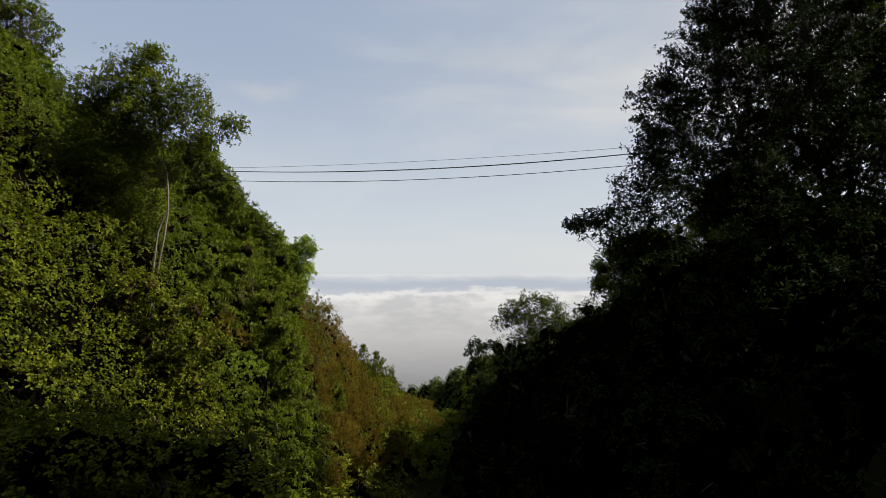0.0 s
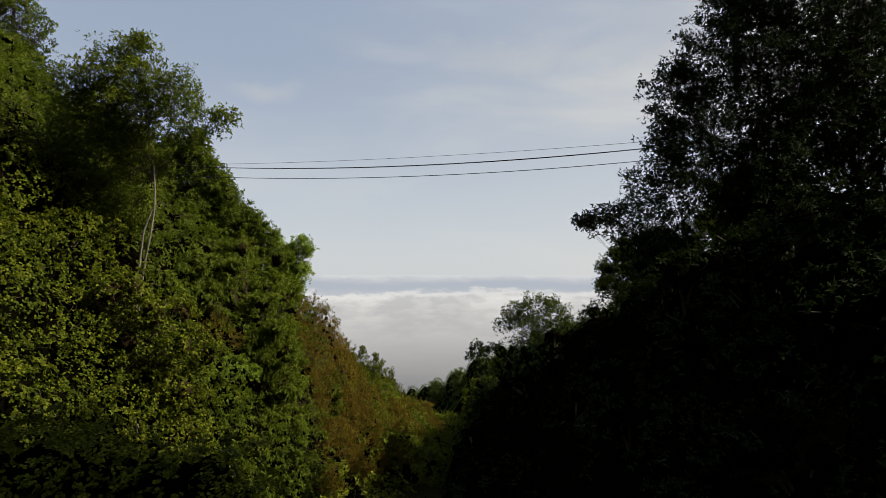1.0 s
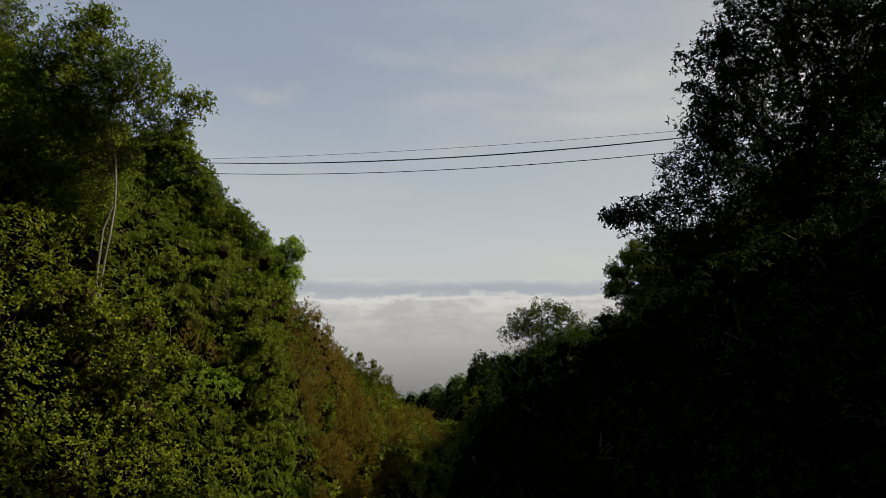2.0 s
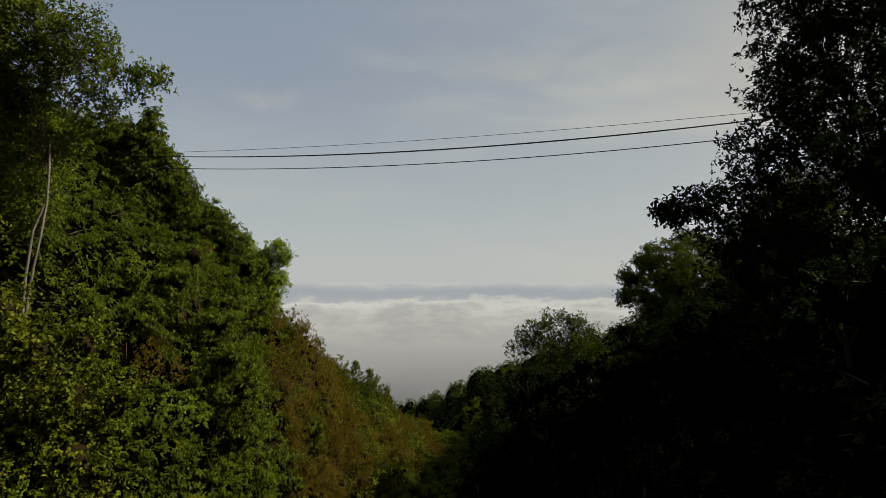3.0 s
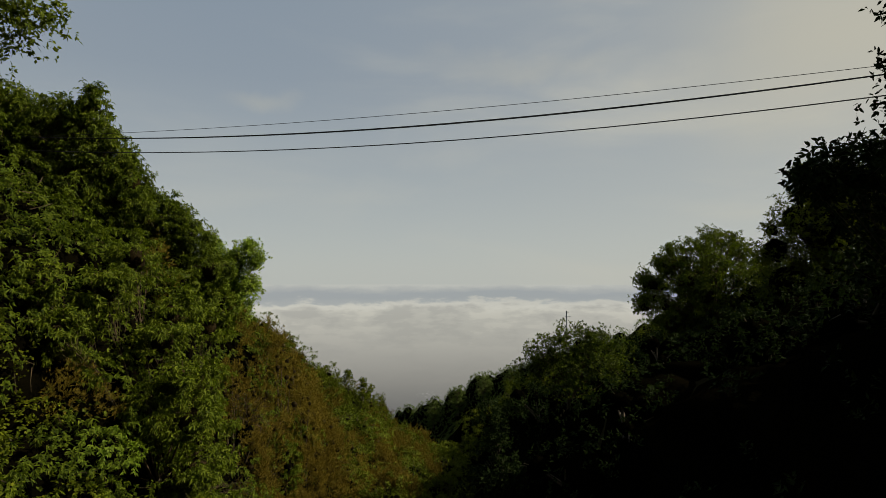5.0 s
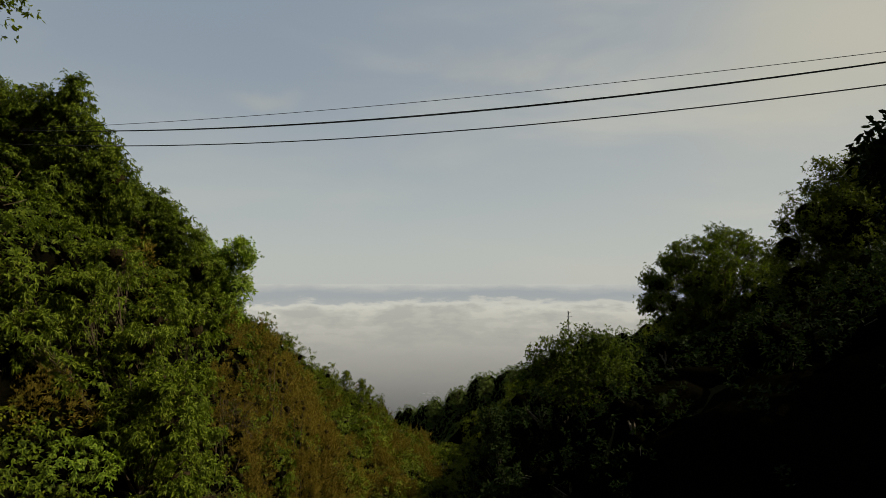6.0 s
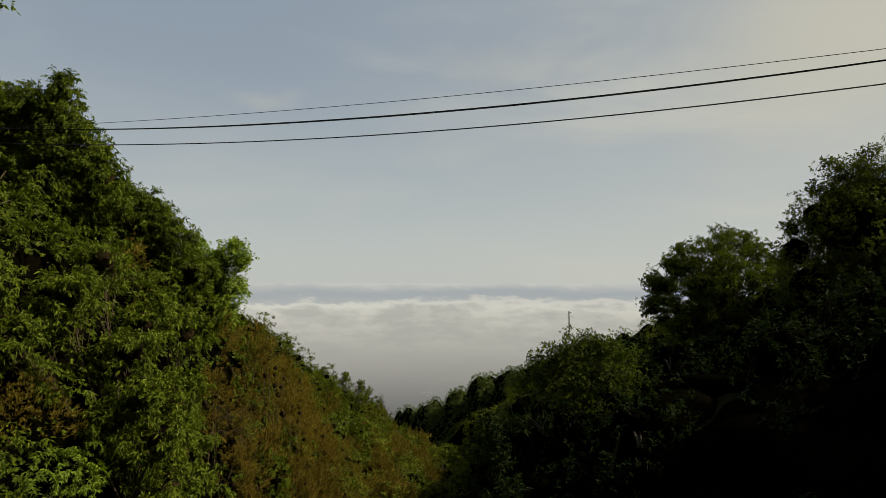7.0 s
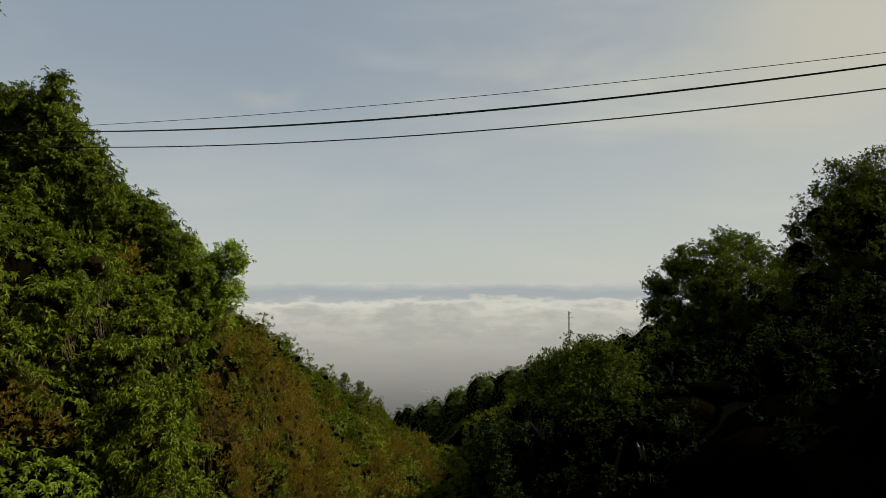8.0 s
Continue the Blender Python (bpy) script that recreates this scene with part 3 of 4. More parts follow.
def bed_brush():
    """Brush along the ravine's bed and over the banks beneath and behind the way."""
    rng = np.random.default_rng(41)
    for y in (-8.0, -3.5, 1.0, 5.0, *np.arange(9.0, 43.0, 4.3)):
        across = np.arange(float(foot_left(y)) - (9.0 if y < 9 else 0.0), float(foot_right(y)) + (10.0 if y < 9 else 0.0), 4.6)
        for x in across:
            px, py = float(x + rng.uniform(-1.2, 1.2)), float(y + rng.uniform(-1.2, 1.2))
            shrub("bramble" if px < 0 else "laurel", 3 + int(rng.integers(3)), px, py, float(ground(px, py)) + 0.75, rng.uniform(0.85, 1.25), 0.8, rng.uniform(0, 360))


    for y in np.arange(47.0, 113.0, 5.0):
        for x in np.arange(float(foot_left(y)) - 1.0, float(foot_right(y)) + 1.5, 3.6):
            px, py = float(x + rng.uniform(-1, 1)), float(y + rng.uniform(-1.5, 1.5))
            shrub("olive" if rng.uniform() < 0.7 else "chestnut", 3 + int(rng.integers(3)), px, py, float(ground(px, py)) + 1.0, rng.uniform(1.1, 1.6), 0.95, rng.uniform(0, 360))
    # the knoll's own brambles
    for i in range(20):
        x, y, s = -10.8 + 0.46 * i, 13.0 + (0.7, -0.7)[i % 2] + rng.uniform(-0.3, 0.3), rng.uniform(0.66, 0.86)
        shrub("bramble", i % 3, x, y, float(ground(x, y)) + 0.72 * s, s, 0.85, rng.uniform(0, 360))


bed_brush()
for sx, sy, ss in ((-7.6, 74.0, 1.3), (-8.6, 76.0, 1.1), (-6.4, 70.0, 1.0)):
    shrub("chestnut", 3, sx, sy, float(ground(sx, sy)) + 2.2 * ss, ss, 1.0, 60 * ss)


# ---- trees ----
def tree(name, label, base, lumps, kind, material, bark, girth, packed, seed, leaf=1.0, forked=0.55, solid=-99.0, close=False):
    """A tree whose limbs reach into the lumps of its crown (x, y, z, radius); leaves stand in tufts on the twigs' ends."""
    rng = np.random.default_rng(seed)
    base = np.array(base, float)
    L = np.array(lumps, float)
    mid = np.average(L[:, :3], axis=0, weights=L[:, 3] ** 2)
    fork = np.array(forked, float) if isinstance(forked, tuple) else base + (mid - base) * forked + rng.normal(size=3) * 0.15
    bend = base + (fork - base) * 0.5 + (0.4 if bark is M_PALE else 1.0) * rng.normal(size=3) * 0.12 * np.linalg.norm(fork - base) * np.array((1, 1, 0.3)) * 0.5
    reach = np.linalg.norm(fork - base)
    way = [base + (fork - base) * t + (np.array((math.sin(5.0 * t + seed), math.sin(4.0 * t + 2 * seed), 0)) * 0.03 * reach + (bend - base - (fork - base) * 0.5) * 1.5) * math.sin(math.pi * t) for t in np.linspace(0, 1, 8)]
    trunk = [tube([base - np.array((0, 0, 0.6))] + way, np.interp(np.linspace(0, 1, 9), (0, 0.1, 1), (girth * 1.4, girth, girth * 0.6)), 8)]
    twigs, pts, outs = [], [], []
    for lx, ly, lz, r in L:
        c = np.array((lx, ly, lz))
        knee = fork + (c - fork) * 0.5 + rng.normal(size=3) * 0.15 * r + np.array((0, 0, -0.1 * r))
        gl = girth * (0.3 if bark is M_DUSK else 0.45) * min(1.0, r / 1.5)
        sag = knee + (c - knee) * 0.5 + rng.normal(size=3) * 0.12 * r
        twigs.append(tube([fork - (fork - bend) * rng.uniform(0, 0.35), knee, sag, c], (gl, gl * 0.8, gl * 0.6, gl * 0.4), 4))
        n = max(5, int((1.0 if material is M_SHADED else 0.7) * packed * r * r))
        d = unit(rng.normal(size=(n, 3)) + np.array((0, 0, 0.25)))
        ends = c + d * (r * rng.uniform(0.55, 1.12, (n, 1)))
        for e, w in zip(ends, d):
            m = c + (e - c) * 0.5 + rng.normal(size=3) * 0.2 * r
            root = sag + (c - sag) * rng.uniform(-0.5, 1.1)
            twigs.append(tube([root, m, e], (gl * 0.2, gl * 0.13, 0.005), 3))
            k = int(rng.integers(9, 16)) if material is M_SHADED else int(rng.integers(7, 12))
            tuft = rng.uniform(0.13, 0.28) if material is M_SHADED else rng.uniform(0.16, 0.36)
            q = e + np.clip(rng.normal(size=(k, 3)), -1.5, 1.5) * tuft * np.array((0.75, 0.75, 0.5)) - w * tuft * 0.3
            pts.append(q)
            outs.append(unit(q - c + rng.normal(size=(k, 3)) * 0.5))
            t = rng.uniform(0.4, 0.9, 3)[:, None]
            pts.append(c + (e - c) * t + rng.normal(size=(3, 3)) * 0.1)
            outs.append(unit(rng.normal(size=(3, 3)) + w))
    at = Matrix.Translation(base)
    full = L[L[:, 2] < solid]
    pts = np.concatenate(pts) - base
    ob = new(name)
    tagged(ob, label, "tree", "trees of the ravine")
    ob.matrix_basis = at
    v, f = joined(trunk)
    part("trunk", mesh_of("trunk", v - base, f, True), bark, ob)
    v, f = joined(twigs)
    if bark is M_PALE:   # a second, thinner stem beside the first
        v2, f2 = tube([(0.05, -0.1, 0.2), (0.15, -0.1, 2.6), (0.25, 0.0, 4.0), (0.5, 0.1, 4.8), (0.8, 0.2, 5.2), (1.15, 0.25, 5.0)], (0.045, 0.042, 0.038, 0.03, 0.018, 0.008), 6)
        part("second_stem", mesh_of("second_stem", v2, f2, True), bark, ob)
    part("branchwork", mesh_of("branchwork", v - base, f, True), bark if bark is M_DUSK else M_TWIG, ob)
    # filler in the lower crown, coloured dark for the shade in there
    if len(full):
        part("crown_inside", mesh_of("crown_inside", *blob(rng, full[:, :3] - base, full[:, 3], 0.5 if bark is M_DUSK else 0.42, 7), True), M_SHADE_FILL if bark is M_DUSK else M_INNER, ob)["kind"] = "stuff"
    part("crown", mesh_of("crown", *grown(pts, np.concatenate(outs), kind, rng, np.full(len(pts), leaf), close)), material, ob)
    return ob


def dome(c, wide, high, n, r, seed):
    """Lumps spread evenly over a dome-shaped crown, with the odd shoot standing out of it."""
    rng = np.random.default_rng(seed)
    made = []
    for i in range(n):
        up, a = 0.98 * (i + 0.5) / n - 0.25 * (i % 3 == 0), 2.4 * i
        flat = math.sqrt(max(0.0, 1 - up * up))
        k = rng.uniform(0.9, 1.08)
        made.append((c[0] + wide * flat * math.cos(a) * k, c[1] + wide * flat * math.sin(a) * k, c[2] + high * up * k, r * rng.uniform(0.65, 1.15)))
    return made


# slender forked tree on the sunny bank, one limb reaching out over the ravine
tree("laurel_tree", "slender green tree with a pale forked trunk", (-12.4, 25.0, 11.6),
     [(-13.8, 25.6, 22.2, 1.6), (-12.7, 25.4, 22.9, 1.0), (-11.1, 25.4, 21.4, 1.1), (-12.1, 25.8, 20.7, 1.3), (-9.4, 25.9, 20.3, 0.75), (-10.3, 25.7, 20.6, 0.7), (-15.4, 26.2, 20.2, 1.6), (-14.2, 27.8, 18.2, 1.7), (-15.8, 27.2, 17.4, 1.6), (-13.2, 25.6, 21.0, 1.4), (-16.7, 26.8, 19.2, 1.4), (-13.6, 26.4, 19.3, 1.2), (-10.7, 26.0, 19.7, 0.8), (-14.6, 25.8, 21.2, 1.2), (-14.2, 26.6, 20.0, 1.3), (-15.3, 25.5, 21.6, 1.0), (-12.6, 25.3, 23.5, 0.5), (-12.2, 26.2, 18.4, 0.9), (-13.4, 26.4, 16.6, 1.1), (-15.0, 26.0, 15.4, 1.0)],
     "laurel", M_LAUREL, M_PALE, 0.048, 58, 3, 0.9, (-11.95, 25.3, 18.3))
tree("chestnut_tree", "broad green tree high on the sunny bank", (-42.4, 58.4, 24.0),
     [(-40.5, 57.8, 37.0, 2.6), (-39.9, 57.8, 32.4, 2.1), (-42.1, 58.0, 39.6, 2.5), (-43.1, 58.2, 34.8, 3.2), (-40.5, 57.6, 34.8, 2.1), (-44.7, 58.5, 41.2, 2.8), (-41.1, 57.8, 29.6, 2.6), (-43.7, 58.0, 30.4, 2.8)],
     "bramble", M_BROAD, M_BARK, 0.3, 13, 16, 1.6)
# chestnut scrub and a bramble-hung bush that stand forward of the sunny bank
tree("chestnut_tree", "low spreading chestnut with long drooping leaves", (-10.2, 34.6, 4.0),
     [(-8.7, 33.6, 9.4, 1.1), (-10.2, 34.4, 12.1, 1.1), (-9.2, 33.8, 10.8, 0.9), (-10.3, 33.6, 9.6, 1.2), (-8.9, 34.6, 7.4, 1.1), (-9.6, 33.8, 5.8, 1.1), (-9.6, 36.2, 10.2, 1.2), (-9.2, 36.4, 8.0, 1.2), (-10.6, 36.0, 13.0, 1.1), (-8.8, 35.6, 5.6, 1.0), (-10.0, 38.0, 12.4, 1.0), (-11.6, 33.2, 14.0, 1.0), (-11.8, 35.4, 15.2, 1.1), (-12.4, 31.8, 12.6, 1.0), (-12.9, 31.6, 14.2, 0.9), (-11.2, 32.2, 7.6, 0.9), (-12.7, 33.2, 13.0, 1.0), (-12.0, 32.8, 11.4, 0.9)],
     "chestnut", M_BROAD, M_BARK, 0.14, 34, 91, 1.0, 0.5, 30.0)
tree("bramble_mound", "bush hung with a mound of yellow-green brambles", (-11.2, 23.8, 7.6),
     [(-9.6, 23.0, 11.2, 0.9), (-10.6, 22.8, 12.4, 1.0), (-9.9, 23.6, 9.4, 1.1), (-11.5, 22.6, 11.4, 1.0), (-9.7, 24.2, 7.6, 1.0), (-10.9, 23.2, 10.2, 1.2), (-12.0, 22.4, 13.2, 1.0), (-9.4, 24.6, 10.6, 0.9), (-10.6, 25.0, 12.2, 0.9), (-11.7, 23.2, 13.4, 0.9)],
     "bramble", M_IVY, M_BARK, 0.1, 36, 92, 1.0, 0.5, 30.0, True)
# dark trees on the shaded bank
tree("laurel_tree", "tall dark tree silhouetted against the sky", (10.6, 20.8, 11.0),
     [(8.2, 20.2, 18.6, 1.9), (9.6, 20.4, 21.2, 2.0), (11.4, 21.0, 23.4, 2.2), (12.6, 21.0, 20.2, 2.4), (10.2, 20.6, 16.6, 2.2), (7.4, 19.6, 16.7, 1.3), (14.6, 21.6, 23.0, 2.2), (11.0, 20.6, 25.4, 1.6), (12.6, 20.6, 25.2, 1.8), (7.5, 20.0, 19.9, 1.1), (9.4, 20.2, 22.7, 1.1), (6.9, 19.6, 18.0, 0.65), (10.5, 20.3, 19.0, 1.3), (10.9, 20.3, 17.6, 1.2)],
     "laurel", M_SHADED, M_DUSK, 0.2, 40, 4, 0.8, 0.5, 16.65)
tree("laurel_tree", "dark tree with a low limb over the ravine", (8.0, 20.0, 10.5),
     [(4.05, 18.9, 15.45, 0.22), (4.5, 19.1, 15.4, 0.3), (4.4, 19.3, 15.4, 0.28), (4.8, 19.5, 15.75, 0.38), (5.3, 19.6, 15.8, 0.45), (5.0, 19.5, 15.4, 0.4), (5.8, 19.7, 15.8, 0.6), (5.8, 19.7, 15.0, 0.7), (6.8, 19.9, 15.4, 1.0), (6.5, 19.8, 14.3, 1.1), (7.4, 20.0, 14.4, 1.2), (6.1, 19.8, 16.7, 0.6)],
     "laurel", M_SHADED, M_DUSK, 0.14, 50, 5, 0.62, 0.55, 14.5, True)
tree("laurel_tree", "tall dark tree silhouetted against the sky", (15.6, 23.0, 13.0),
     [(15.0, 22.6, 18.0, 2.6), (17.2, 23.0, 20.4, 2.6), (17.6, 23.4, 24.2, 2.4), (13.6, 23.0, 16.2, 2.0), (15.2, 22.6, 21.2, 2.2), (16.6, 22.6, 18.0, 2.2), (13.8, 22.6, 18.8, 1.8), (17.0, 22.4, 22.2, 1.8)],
     "laurel", M_SHADED, M_DUSK, 0.22, 20, 6, 1.1, 0.5, 16.5)
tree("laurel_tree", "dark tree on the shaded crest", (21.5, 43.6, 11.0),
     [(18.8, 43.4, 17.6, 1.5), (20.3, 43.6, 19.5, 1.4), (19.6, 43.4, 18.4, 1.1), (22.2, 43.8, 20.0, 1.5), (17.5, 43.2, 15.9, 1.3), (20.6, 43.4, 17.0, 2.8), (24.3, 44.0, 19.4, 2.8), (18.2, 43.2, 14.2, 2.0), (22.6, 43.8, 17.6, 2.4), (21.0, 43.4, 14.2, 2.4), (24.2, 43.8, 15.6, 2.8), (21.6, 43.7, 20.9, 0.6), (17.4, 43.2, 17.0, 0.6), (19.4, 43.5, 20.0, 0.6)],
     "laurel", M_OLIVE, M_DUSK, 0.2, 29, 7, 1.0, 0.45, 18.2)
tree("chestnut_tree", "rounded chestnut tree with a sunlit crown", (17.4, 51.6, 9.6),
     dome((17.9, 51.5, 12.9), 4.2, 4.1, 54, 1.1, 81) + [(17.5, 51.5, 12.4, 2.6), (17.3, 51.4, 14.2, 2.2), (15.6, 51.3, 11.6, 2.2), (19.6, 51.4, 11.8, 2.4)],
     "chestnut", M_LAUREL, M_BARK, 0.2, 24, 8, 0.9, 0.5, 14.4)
# hidden tree, added to keep the sun off the rounded chestnut
tree("laurel_tree", "hidden dark tree added to shade the rounded chestnut", (27.0, 53.5, 10.0),
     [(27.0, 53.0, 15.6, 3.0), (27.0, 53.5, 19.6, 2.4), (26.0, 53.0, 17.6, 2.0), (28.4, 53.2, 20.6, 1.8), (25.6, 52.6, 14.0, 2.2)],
     "laurel", M_SHADED, M_DUSK, 0.26, 9, 19, 1.5, 0.5, 30.0)
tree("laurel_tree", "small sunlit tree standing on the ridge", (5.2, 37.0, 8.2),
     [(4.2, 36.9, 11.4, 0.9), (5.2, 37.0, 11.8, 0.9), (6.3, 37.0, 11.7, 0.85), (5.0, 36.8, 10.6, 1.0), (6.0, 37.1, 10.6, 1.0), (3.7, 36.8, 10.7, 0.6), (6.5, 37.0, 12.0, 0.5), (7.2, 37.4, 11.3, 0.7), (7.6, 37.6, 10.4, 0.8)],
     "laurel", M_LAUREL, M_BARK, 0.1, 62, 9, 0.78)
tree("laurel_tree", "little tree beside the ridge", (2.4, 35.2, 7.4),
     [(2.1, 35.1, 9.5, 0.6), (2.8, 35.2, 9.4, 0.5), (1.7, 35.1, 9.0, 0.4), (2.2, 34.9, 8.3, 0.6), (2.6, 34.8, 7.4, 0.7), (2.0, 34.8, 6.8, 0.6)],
     "laurel", M_SHADED, M_DUSK, 0.06, 30, 10)
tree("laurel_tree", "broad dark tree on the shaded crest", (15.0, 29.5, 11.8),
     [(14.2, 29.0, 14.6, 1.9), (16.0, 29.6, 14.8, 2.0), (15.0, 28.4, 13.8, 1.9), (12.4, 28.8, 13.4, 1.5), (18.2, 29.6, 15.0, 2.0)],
     "laurel", M_SHADED, M_DUSK, 0.2, 8, 14, 1.4, 0.55, 30.0)
# upper lumps rise out of sight, added to shade the bank opposite
tree("laurel_tree", "broad dark tree, its unseen upper crown added to cast shade", (13.4, 13.6, 11.0),
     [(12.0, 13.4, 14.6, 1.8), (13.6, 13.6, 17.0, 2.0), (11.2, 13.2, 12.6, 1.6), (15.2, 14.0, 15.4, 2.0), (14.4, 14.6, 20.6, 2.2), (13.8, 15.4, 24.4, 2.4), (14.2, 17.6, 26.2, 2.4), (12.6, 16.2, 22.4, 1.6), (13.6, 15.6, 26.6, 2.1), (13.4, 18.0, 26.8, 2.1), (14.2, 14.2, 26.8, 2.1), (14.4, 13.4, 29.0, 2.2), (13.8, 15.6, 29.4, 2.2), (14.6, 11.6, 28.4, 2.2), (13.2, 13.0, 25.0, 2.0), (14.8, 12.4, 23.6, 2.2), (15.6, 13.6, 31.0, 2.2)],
     "laurel", M_SHADED, M_DUSK, 0.3, 9, 15, 1.5, 0.55, 30.0)
# never in view: added only to throw shade across the ravine
tree("laurel_tree", "unseen tall tree added to shade the near sunny bank", (15.0, 10.0, 11.0),
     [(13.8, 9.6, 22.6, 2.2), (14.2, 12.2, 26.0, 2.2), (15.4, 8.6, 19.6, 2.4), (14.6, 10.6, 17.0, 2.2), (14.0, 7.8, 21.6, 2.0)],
     "laurel", M_SHADED, M_DUSK, 0.26, 8, 17, 1.6, 0.55, 30.0)
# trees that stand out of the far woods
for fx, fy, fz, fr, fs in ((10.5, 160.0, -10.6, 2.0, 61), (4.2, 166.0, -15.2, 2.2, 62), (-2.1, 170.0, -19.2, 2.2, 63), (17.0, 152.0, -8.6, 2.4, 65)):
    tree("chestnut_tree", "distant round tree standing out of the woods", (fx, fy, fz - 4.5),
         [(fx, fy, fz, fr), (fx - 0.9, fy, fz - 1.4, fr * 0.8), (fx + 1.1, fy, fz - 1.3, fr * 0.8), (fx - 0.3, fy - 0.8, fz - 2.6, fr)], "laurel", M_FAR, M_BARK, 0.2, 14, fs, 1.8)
for fx, fy, fz, fs in ((-12.1, 90.0, 1.5, 71), (-10.3, 90.5, 0.4, 72)):
    tree("laurel_tree", "small pointed tree on the heath slope", (fx, fy, fz - 4.2),
         [(fx, fy, fz + 0.8, 0.5), (fx, fy, fz - 0.2, 0.85), (fx + 0.2, fy, fz - 1.5, 1.2)], "laurel", M_OLIVE, M_BARK, 0.12, 14, fs, 1.8)
# chestnuts on the sunny bank
tree("chestnut_tree", "bright green chestnut leaning out of the bank", (-12.6, 45.4, 10.0),
     [(-11.5, 45.0, 15.2, 1.0), (-10.6, 44.9, 16.0, 0.7), (-12.2, 45.0, 13.8, 1.2), (-10.6, 44.8, 14.0, 0.9), (-12.8, 45.2, 16.0, 0.8), (-11.0, 44.6, 13.0, 0.9), (-12.0, 45.0, 12.4, 1.0), (-11.6, 44.8, 14.4, 0.9), (-10.0, 44.8, 15.4, 0.5)],
     "laurel", M_FRESH, M_BARK, 0.12, 95, 11, 1.1, 0.55)
tree("chestnut_tree", "tall green chestnut high on the bank", (-16.6, 39.4, 15.5),
     [(-16.0, 39.0, 22.0, 0.9), (-16.7, 39.1, 21.5, 1.1), (-15.4, 39.0, 21.0, 0.9), (-17.3, 39.2, 20.8, 1.5), (-15.0, 39.0, 20.0, 1.3), (-16.2, 38.6, 18.8, 1.6), (-18.6, 39.4, 21.0, 1.4), (-15.2, 40.6, 18.6, 1.5), (-13.9, 39.0, 18.8, 0.9), (-14.4, 39.0, 19.6, 0.8), (-17.6, 39.2, 22.0, 0.9), (-19.6, 39.5, 22.2, 1.2), (-15.9, 39.0, 22.7, 0.5), (-15.8, 39.0, 23.1, 0.3)],
     "chestnut", M_BROAD, M_BARK, 0.18, 44, 12, 1.0, 0.55, 18.9)
tree("chestnut_tree", "green chestnut on the sunny bank", (-15.4, 43.6, 13.5),
     [(-14.5, 43.0, 17.0, 1.5), (-15.6, 43.4, 18.2, 1.2), (-13.6, 43.4, 15.6, 1.3), (-14.3, 43.4, 18.3, 0.8), (-12.7, 43.2, 16.5, 1.0), (-13.4, 43.2, 17.5, 0.8), (-11.8, 43.0, 14.8, 1.2)],
     "chestnut", M_BROAD, M_BARK, 0.14, 46, 13, 1.0, 0.55, 15.7)


def tree_heath(x, y, top, wide, seed, material=None):
    """A tall tree heath: upright stems under soft, ragged plumes of fine needles."""
    rng = np.random.default_rng(seed)
    z0 = float(ground(x, y)) - 0.2
    h = max(1.2, top - z0)
    m = max(8, int(3.2 * h))
    t = np.linspace(0.12, 1.0, m)
    a = 2.4 * np.arange(m) + rng.uniform(0, 1, m)
    spread = wide * (0.95 - 0.75 * t ** 2) * rng.uniform(0.5, 1.1, m)
    c = np.stack((np.cos(a) * spread, np.sin(a) * spread, t * h - 0.8), 1)
    r = wide * rng.uniform(0.32, 0.55, m) * (1.1 - 0.45 * t)
    big = 1.0 if y < 60 else 1.9
    n = int((24 if y < 60 else 8) * wide * h)
    pick = rng.integers(m, size=n)
    w = unit(rng.normal(size=(n, 3)) + np.stack((np.cos(a), np.sin(a), np.full(m, 0.6)), 1)[pick])
    p = c[pick] + w * (r[pick] * rng.uniform(0.7, 1.0, n))[:, None] * np.array((1, 1, 1.5))
    p, w = sprays(p, w, "heath", rng, 5, np.full(n, 0.5))
    ob = new("tree_heath")
    tagged(ob, "tall olive-green tree heath with soft plumes of needles" if material else "tall rust-brown tree heath with soft plumes of needles", "shrub", "tree heaths on the sunny bank")
    ob.matrix_basis = pose(x, y, z0)
    part("foliage", mesh_of("foliage", *grown(p, w, "heath", rng, np.full(len(p), big * 1.15))), material or M_HEATH, ob)
    # twig-brown filler, darkened as the plant's inside is by shade
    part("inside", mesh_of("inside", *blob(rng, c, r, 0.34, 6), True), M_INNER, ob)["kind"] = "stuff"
    stems = [tube([(rng.uniform(-0.2, 0.2), rng.uniform(-0.2, 0.2), -0.3), c[i] * np.array((0.5, 0.5, 0.45)), c[i]], (0.05, 0.03, 0.01), 5) for i in range(0, m, 2)]
    part("branchwork", mesh_of("branchwork", *joined(stems), True), M_TWIG, ob)


for i, (hx, hy, top, wide) in enumerate(((-9.6, 40.2, 10.9, 1.3), (-9.3, 43.0, 9.4, 1.3), (-8.9, 45.8, 11.8, 1.1), (-8.0, 47.2, 8.6, 1.2), (-8.2, 49.6, 8.2, 1.3), (-7.4, 46.2, 5.2, 1.2),
                                         (-8.6, 44.8, 7.2, 1.3), (-7.2, 50.5, 6.2, 1.3), (-10.6, 47.8, 12.2, 1.3), (-9.0, 48.4, 10.2, 1.1), (-9.4, 51.5, 9.6, 1.4), (-10.0, 56.0, 8.2, 1.5), (-8.6, 41.2, 6.2, 1.2), (-7.4, 43.5, 3.8, 1.2),
                                         (-13.2, 40.0, 16.6, 0.8), (-8.8, 54.0, 6.6, 1.5), (-6.6, 54.5, 4.0, 1.4))):
    tree_heath(hx, hy, top, wide, 300 + i)
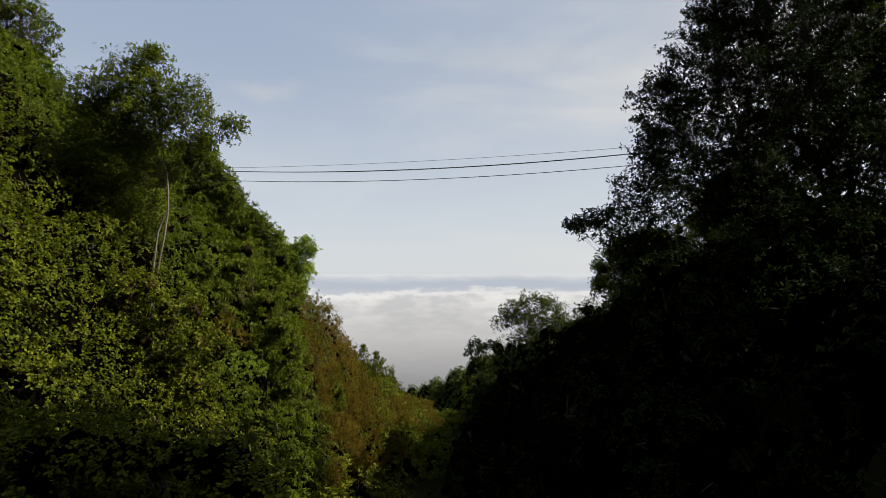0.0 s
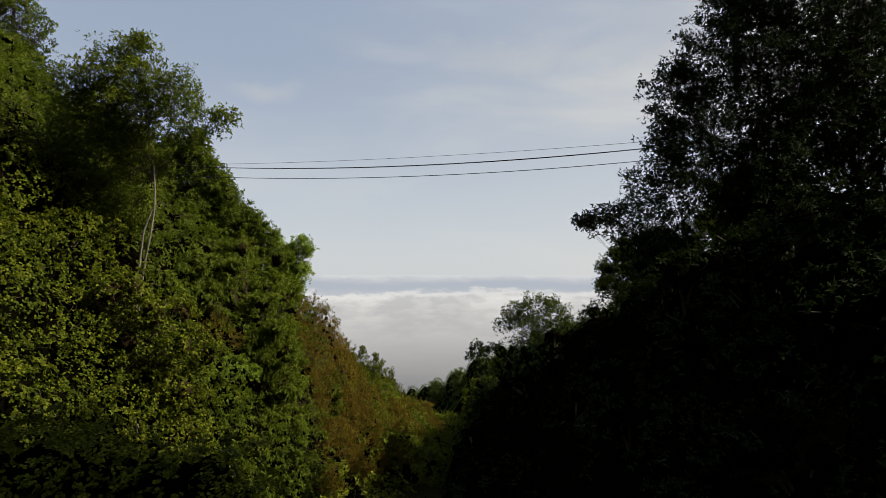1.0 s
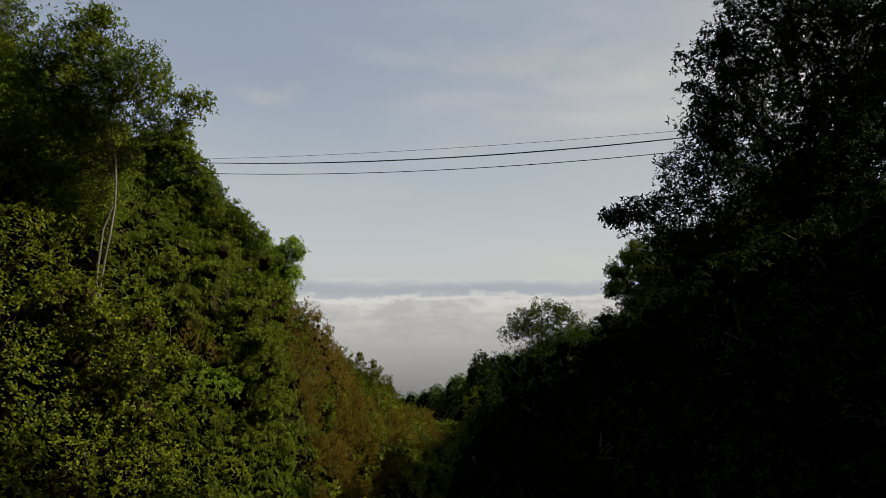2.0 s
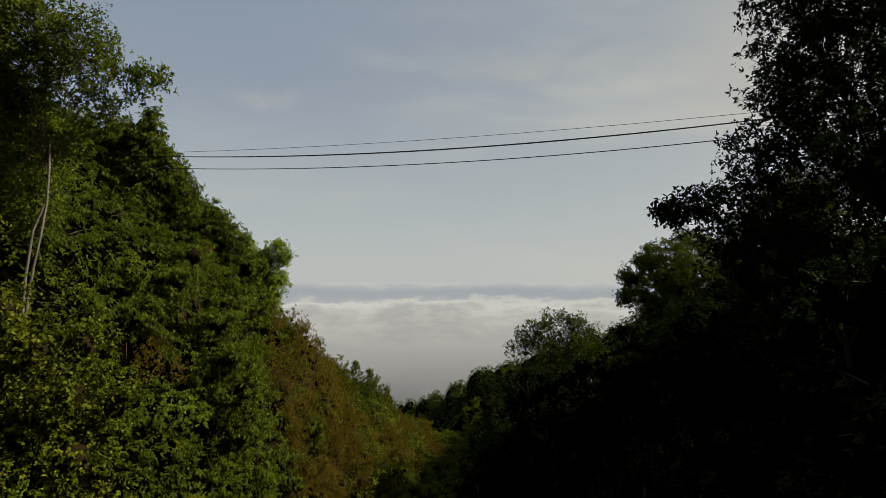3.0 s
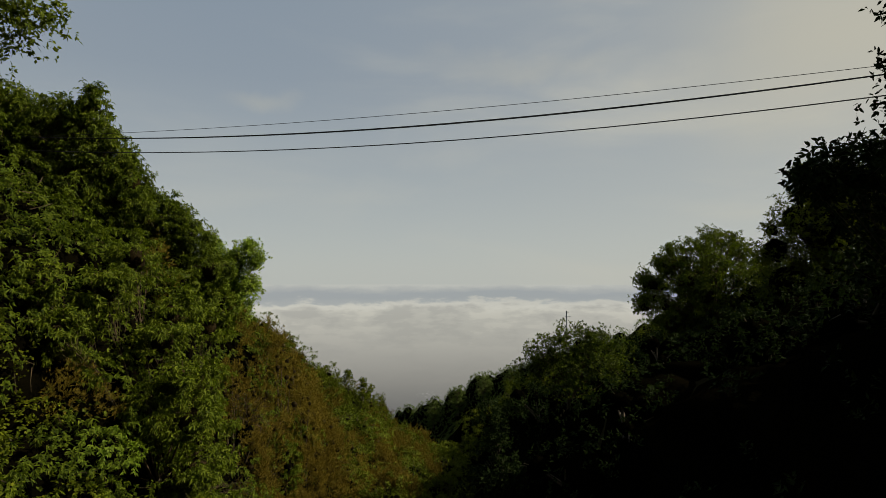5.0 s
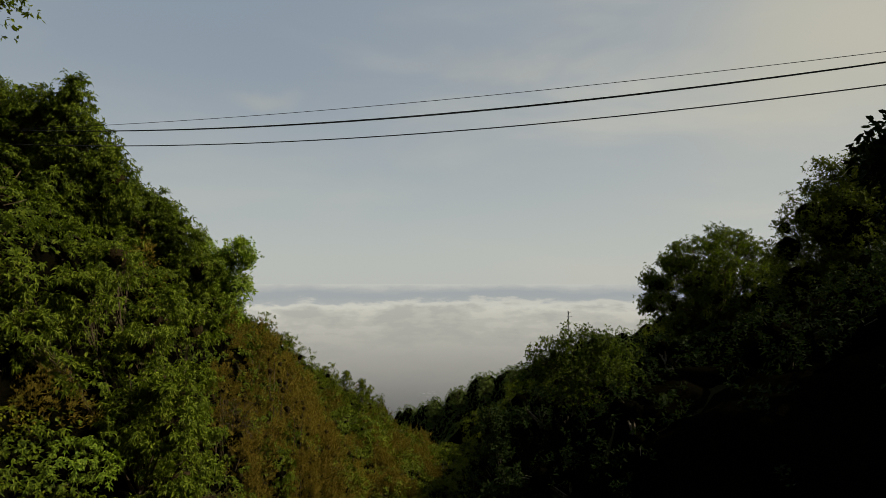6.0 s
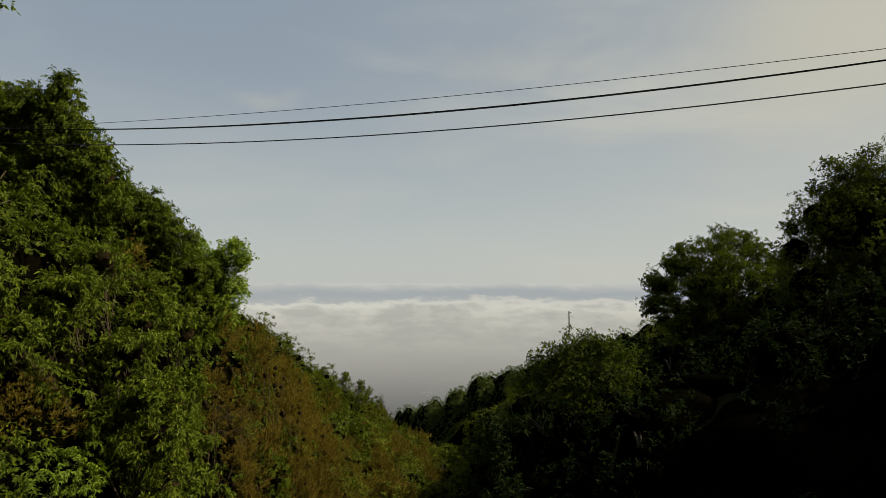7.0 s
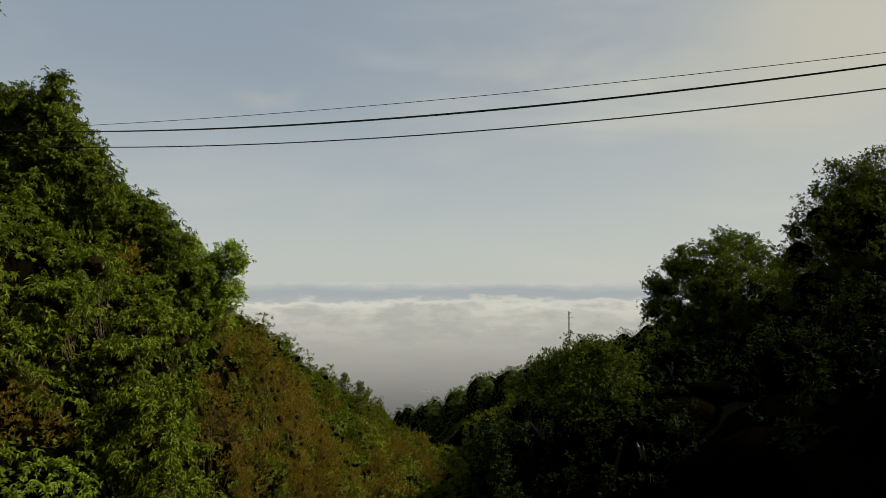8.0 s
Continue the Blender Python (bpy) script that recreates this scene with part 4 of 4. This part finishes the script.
for i, (hx, hy, top, wide) in enumerate(((-14.8, 84.5, 3.6, 1.8), (-13.2, 86.0, 3.0, 1.6), (-16.5, 82.0, 4.6, 1.8), (-18.0, 78.0, 5.6, 1.8), (-10.0, 94.0, 0.4, 1.6), (-8.6, 97.0, -1.4, 1.6), (-15.4, 72.0, 5.6, 1.6), (-13.6, 66.0, 5.8, 1.6))):
    tree_heath(hx, hy, top, wide, 330 + i, M_OLIVE)


def dead_brush(x, y, z, size, seed):
    """A dry bush: arching bare stems that fork into twigs."""
    rng = np.random.default_rng(seed)
    stems, twigs = [], []
    for i in range(16):
        w = unit(rng.normal(size=3) * np.array((0.7, 0.7, 0.3)) + np.array((0.35, 0, 0.75)))
        path = [rng.normal(size=3) * 0.15]
        for s in range(5):
            w = unit(w + rng.normal(size=3) * 0.18 + np.array((0.05, 0, -0.13)))
            path.append(path[-1] + w * size * rng.uniform(0.28, 0.42))
        stems.append(tube(path, np.linspace(0.022, 0.007, 6), 4))
        for s in range(12):
            q = path[int(rng.integers(2, 6))]
            d = unit(w + rng.normal(size=3) * 0.8)
            l = size * rng.uniform(0.25, 0.6)
            twigs.append(tube([q, q + d * l * 0.5 + rng.normal(size=3) * 0.04, q + d * l + np.array((0, 0, -0.1 * l))], (0.008, 0.006, 0.003), 3))
    ob = part("dead_bush", mesh_of("dead_bush", *joined([(p, f) for p, f in stems] + [(p, f) for p, f in twigs]), True), M_TWIG)
    tagged(ob, "dry leafless bush of brown arching twigs", "shrub", "dead bushes on the sunny bank")
    ob.matrix_basis = pose(x, y, z)


dead_brush(-9.5, 36.9, 5.4, 0.9, 52)
dead_brush(-9.0, 39.0, 1.0, 1.2, 53)
dead_brush(-9.2, 40.6, 7.6, 0.8, 54)


# ---- the far wooded spur, and the mast on it ----
def wood_top(x, y):
    """The rounded tree tops of the far spur."""
    return ground(x, y) + 1.7 + 4.2 * humps(x, y * 1.15, 5.6, 7, 0.5) + 1.0 * humps(x + 9, y * 1.1, 1.9, 8)


def far_woods():
    rng = np.random.default_rng(40)
    n = 19000
    x = rng.uniform(-40, 85, n)
    t = np.clip((x + 20) / 65, -0.5, 1.6)
    y = 215 - 95 * t + rng.uniform(-26, 6, n)
    z = wood_top(x, y)
    e = 0.4
    out = unit(np.stack((z - wood_top(x + e, y), z - wood_top(x, y + e), np.full(n, e)), 1))
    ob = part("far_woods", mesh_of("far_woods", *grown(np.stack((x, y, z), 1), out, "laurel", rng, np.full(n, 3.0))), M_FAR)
    tagged(ob, "distant green woods on the spur across the ravine", "woods", kind="stuff")
    xs, s = np.linspace(-40, 85, 160), np.linspace(-42, 8, 60)
    X = np.repeat(xs[:, None], 60, 1)
    Y = 215 - 95 * np.clip((X + 20) / 65, -0.5, 1.6) + s[None]
    V = np.stack((X, Y, wood_top(X, Y) - 0.9), -1).reshape(-1, 3)
    i, j = np.meshgrid(np.arange(59), np.arange(159))
    a = (j * 60 + i).ravel()
    # a near-black sheet for the shade beneath the far crowns
    ob = part("twig_tangle", mesh_of("wood_inside", V, np.stack((a, a + 1, a + 61, a + 60), 1), True), M_SHADE_FILL)
    tagged(ob, "dark shaded inside of the distant woods", "woods", kind="stuff")


far_woods()


def mast():
    x, y = 28.3, 146.0
    z = float(ground(x, y))
    ob = new("utility_pole")
    tagged(ob, "slim grey steel utility pole above the far woods", "pole")
    ob.matrix_basis = pose(x, y, z)
    h = 7.6 - z
    part("shaft", mesh_of("shaft", *tube([(0, 0, -0.5), (0, 0, h * 0.5), (0, 0, h)], (0.22, 0.18, 0.14), 8), True), M_POLE, ob)
    for k, (dz, w) in enumerate(((0.3, 0.5), (1.3, 0.9))):
        part("crossarm", mesh_of("crossarm", *tube([(-w * 0.4, 0, h - dz), (0, 0, h - dz), (w, 0, h - dz)], (0.07, 0.07, 0.07), 6), True), M_POLE, ob)


mast()


# ---- cables across the ravine ----
def cable(rise, radius, slack=0.0):
    """Hangs from the trees of one bank to those of the other; lowest over the sunny side."""
    x = np.linspace(-19.0, 24.0, 70)
    z = 19.65 + rise - 0.005 * x + (0.0027 + slack) * x ** 2
    path = np.stack((x, 32.2 - 0.32 * x, z), 1)
    ob = part("overhead_cable", mesh_of("cable", *tube(path, np.full(70, radius), 6), True), M_CABLE)
    tagged(ob, "thin black overhead cable spanning the ravine", "cable", "overhead cables")


cable(0.44, 0.009, -0.0013)
cable(0.0, 0.016)
cable(-0.03, 0.013, 0.0001)
cable(-0.59, 0.018)
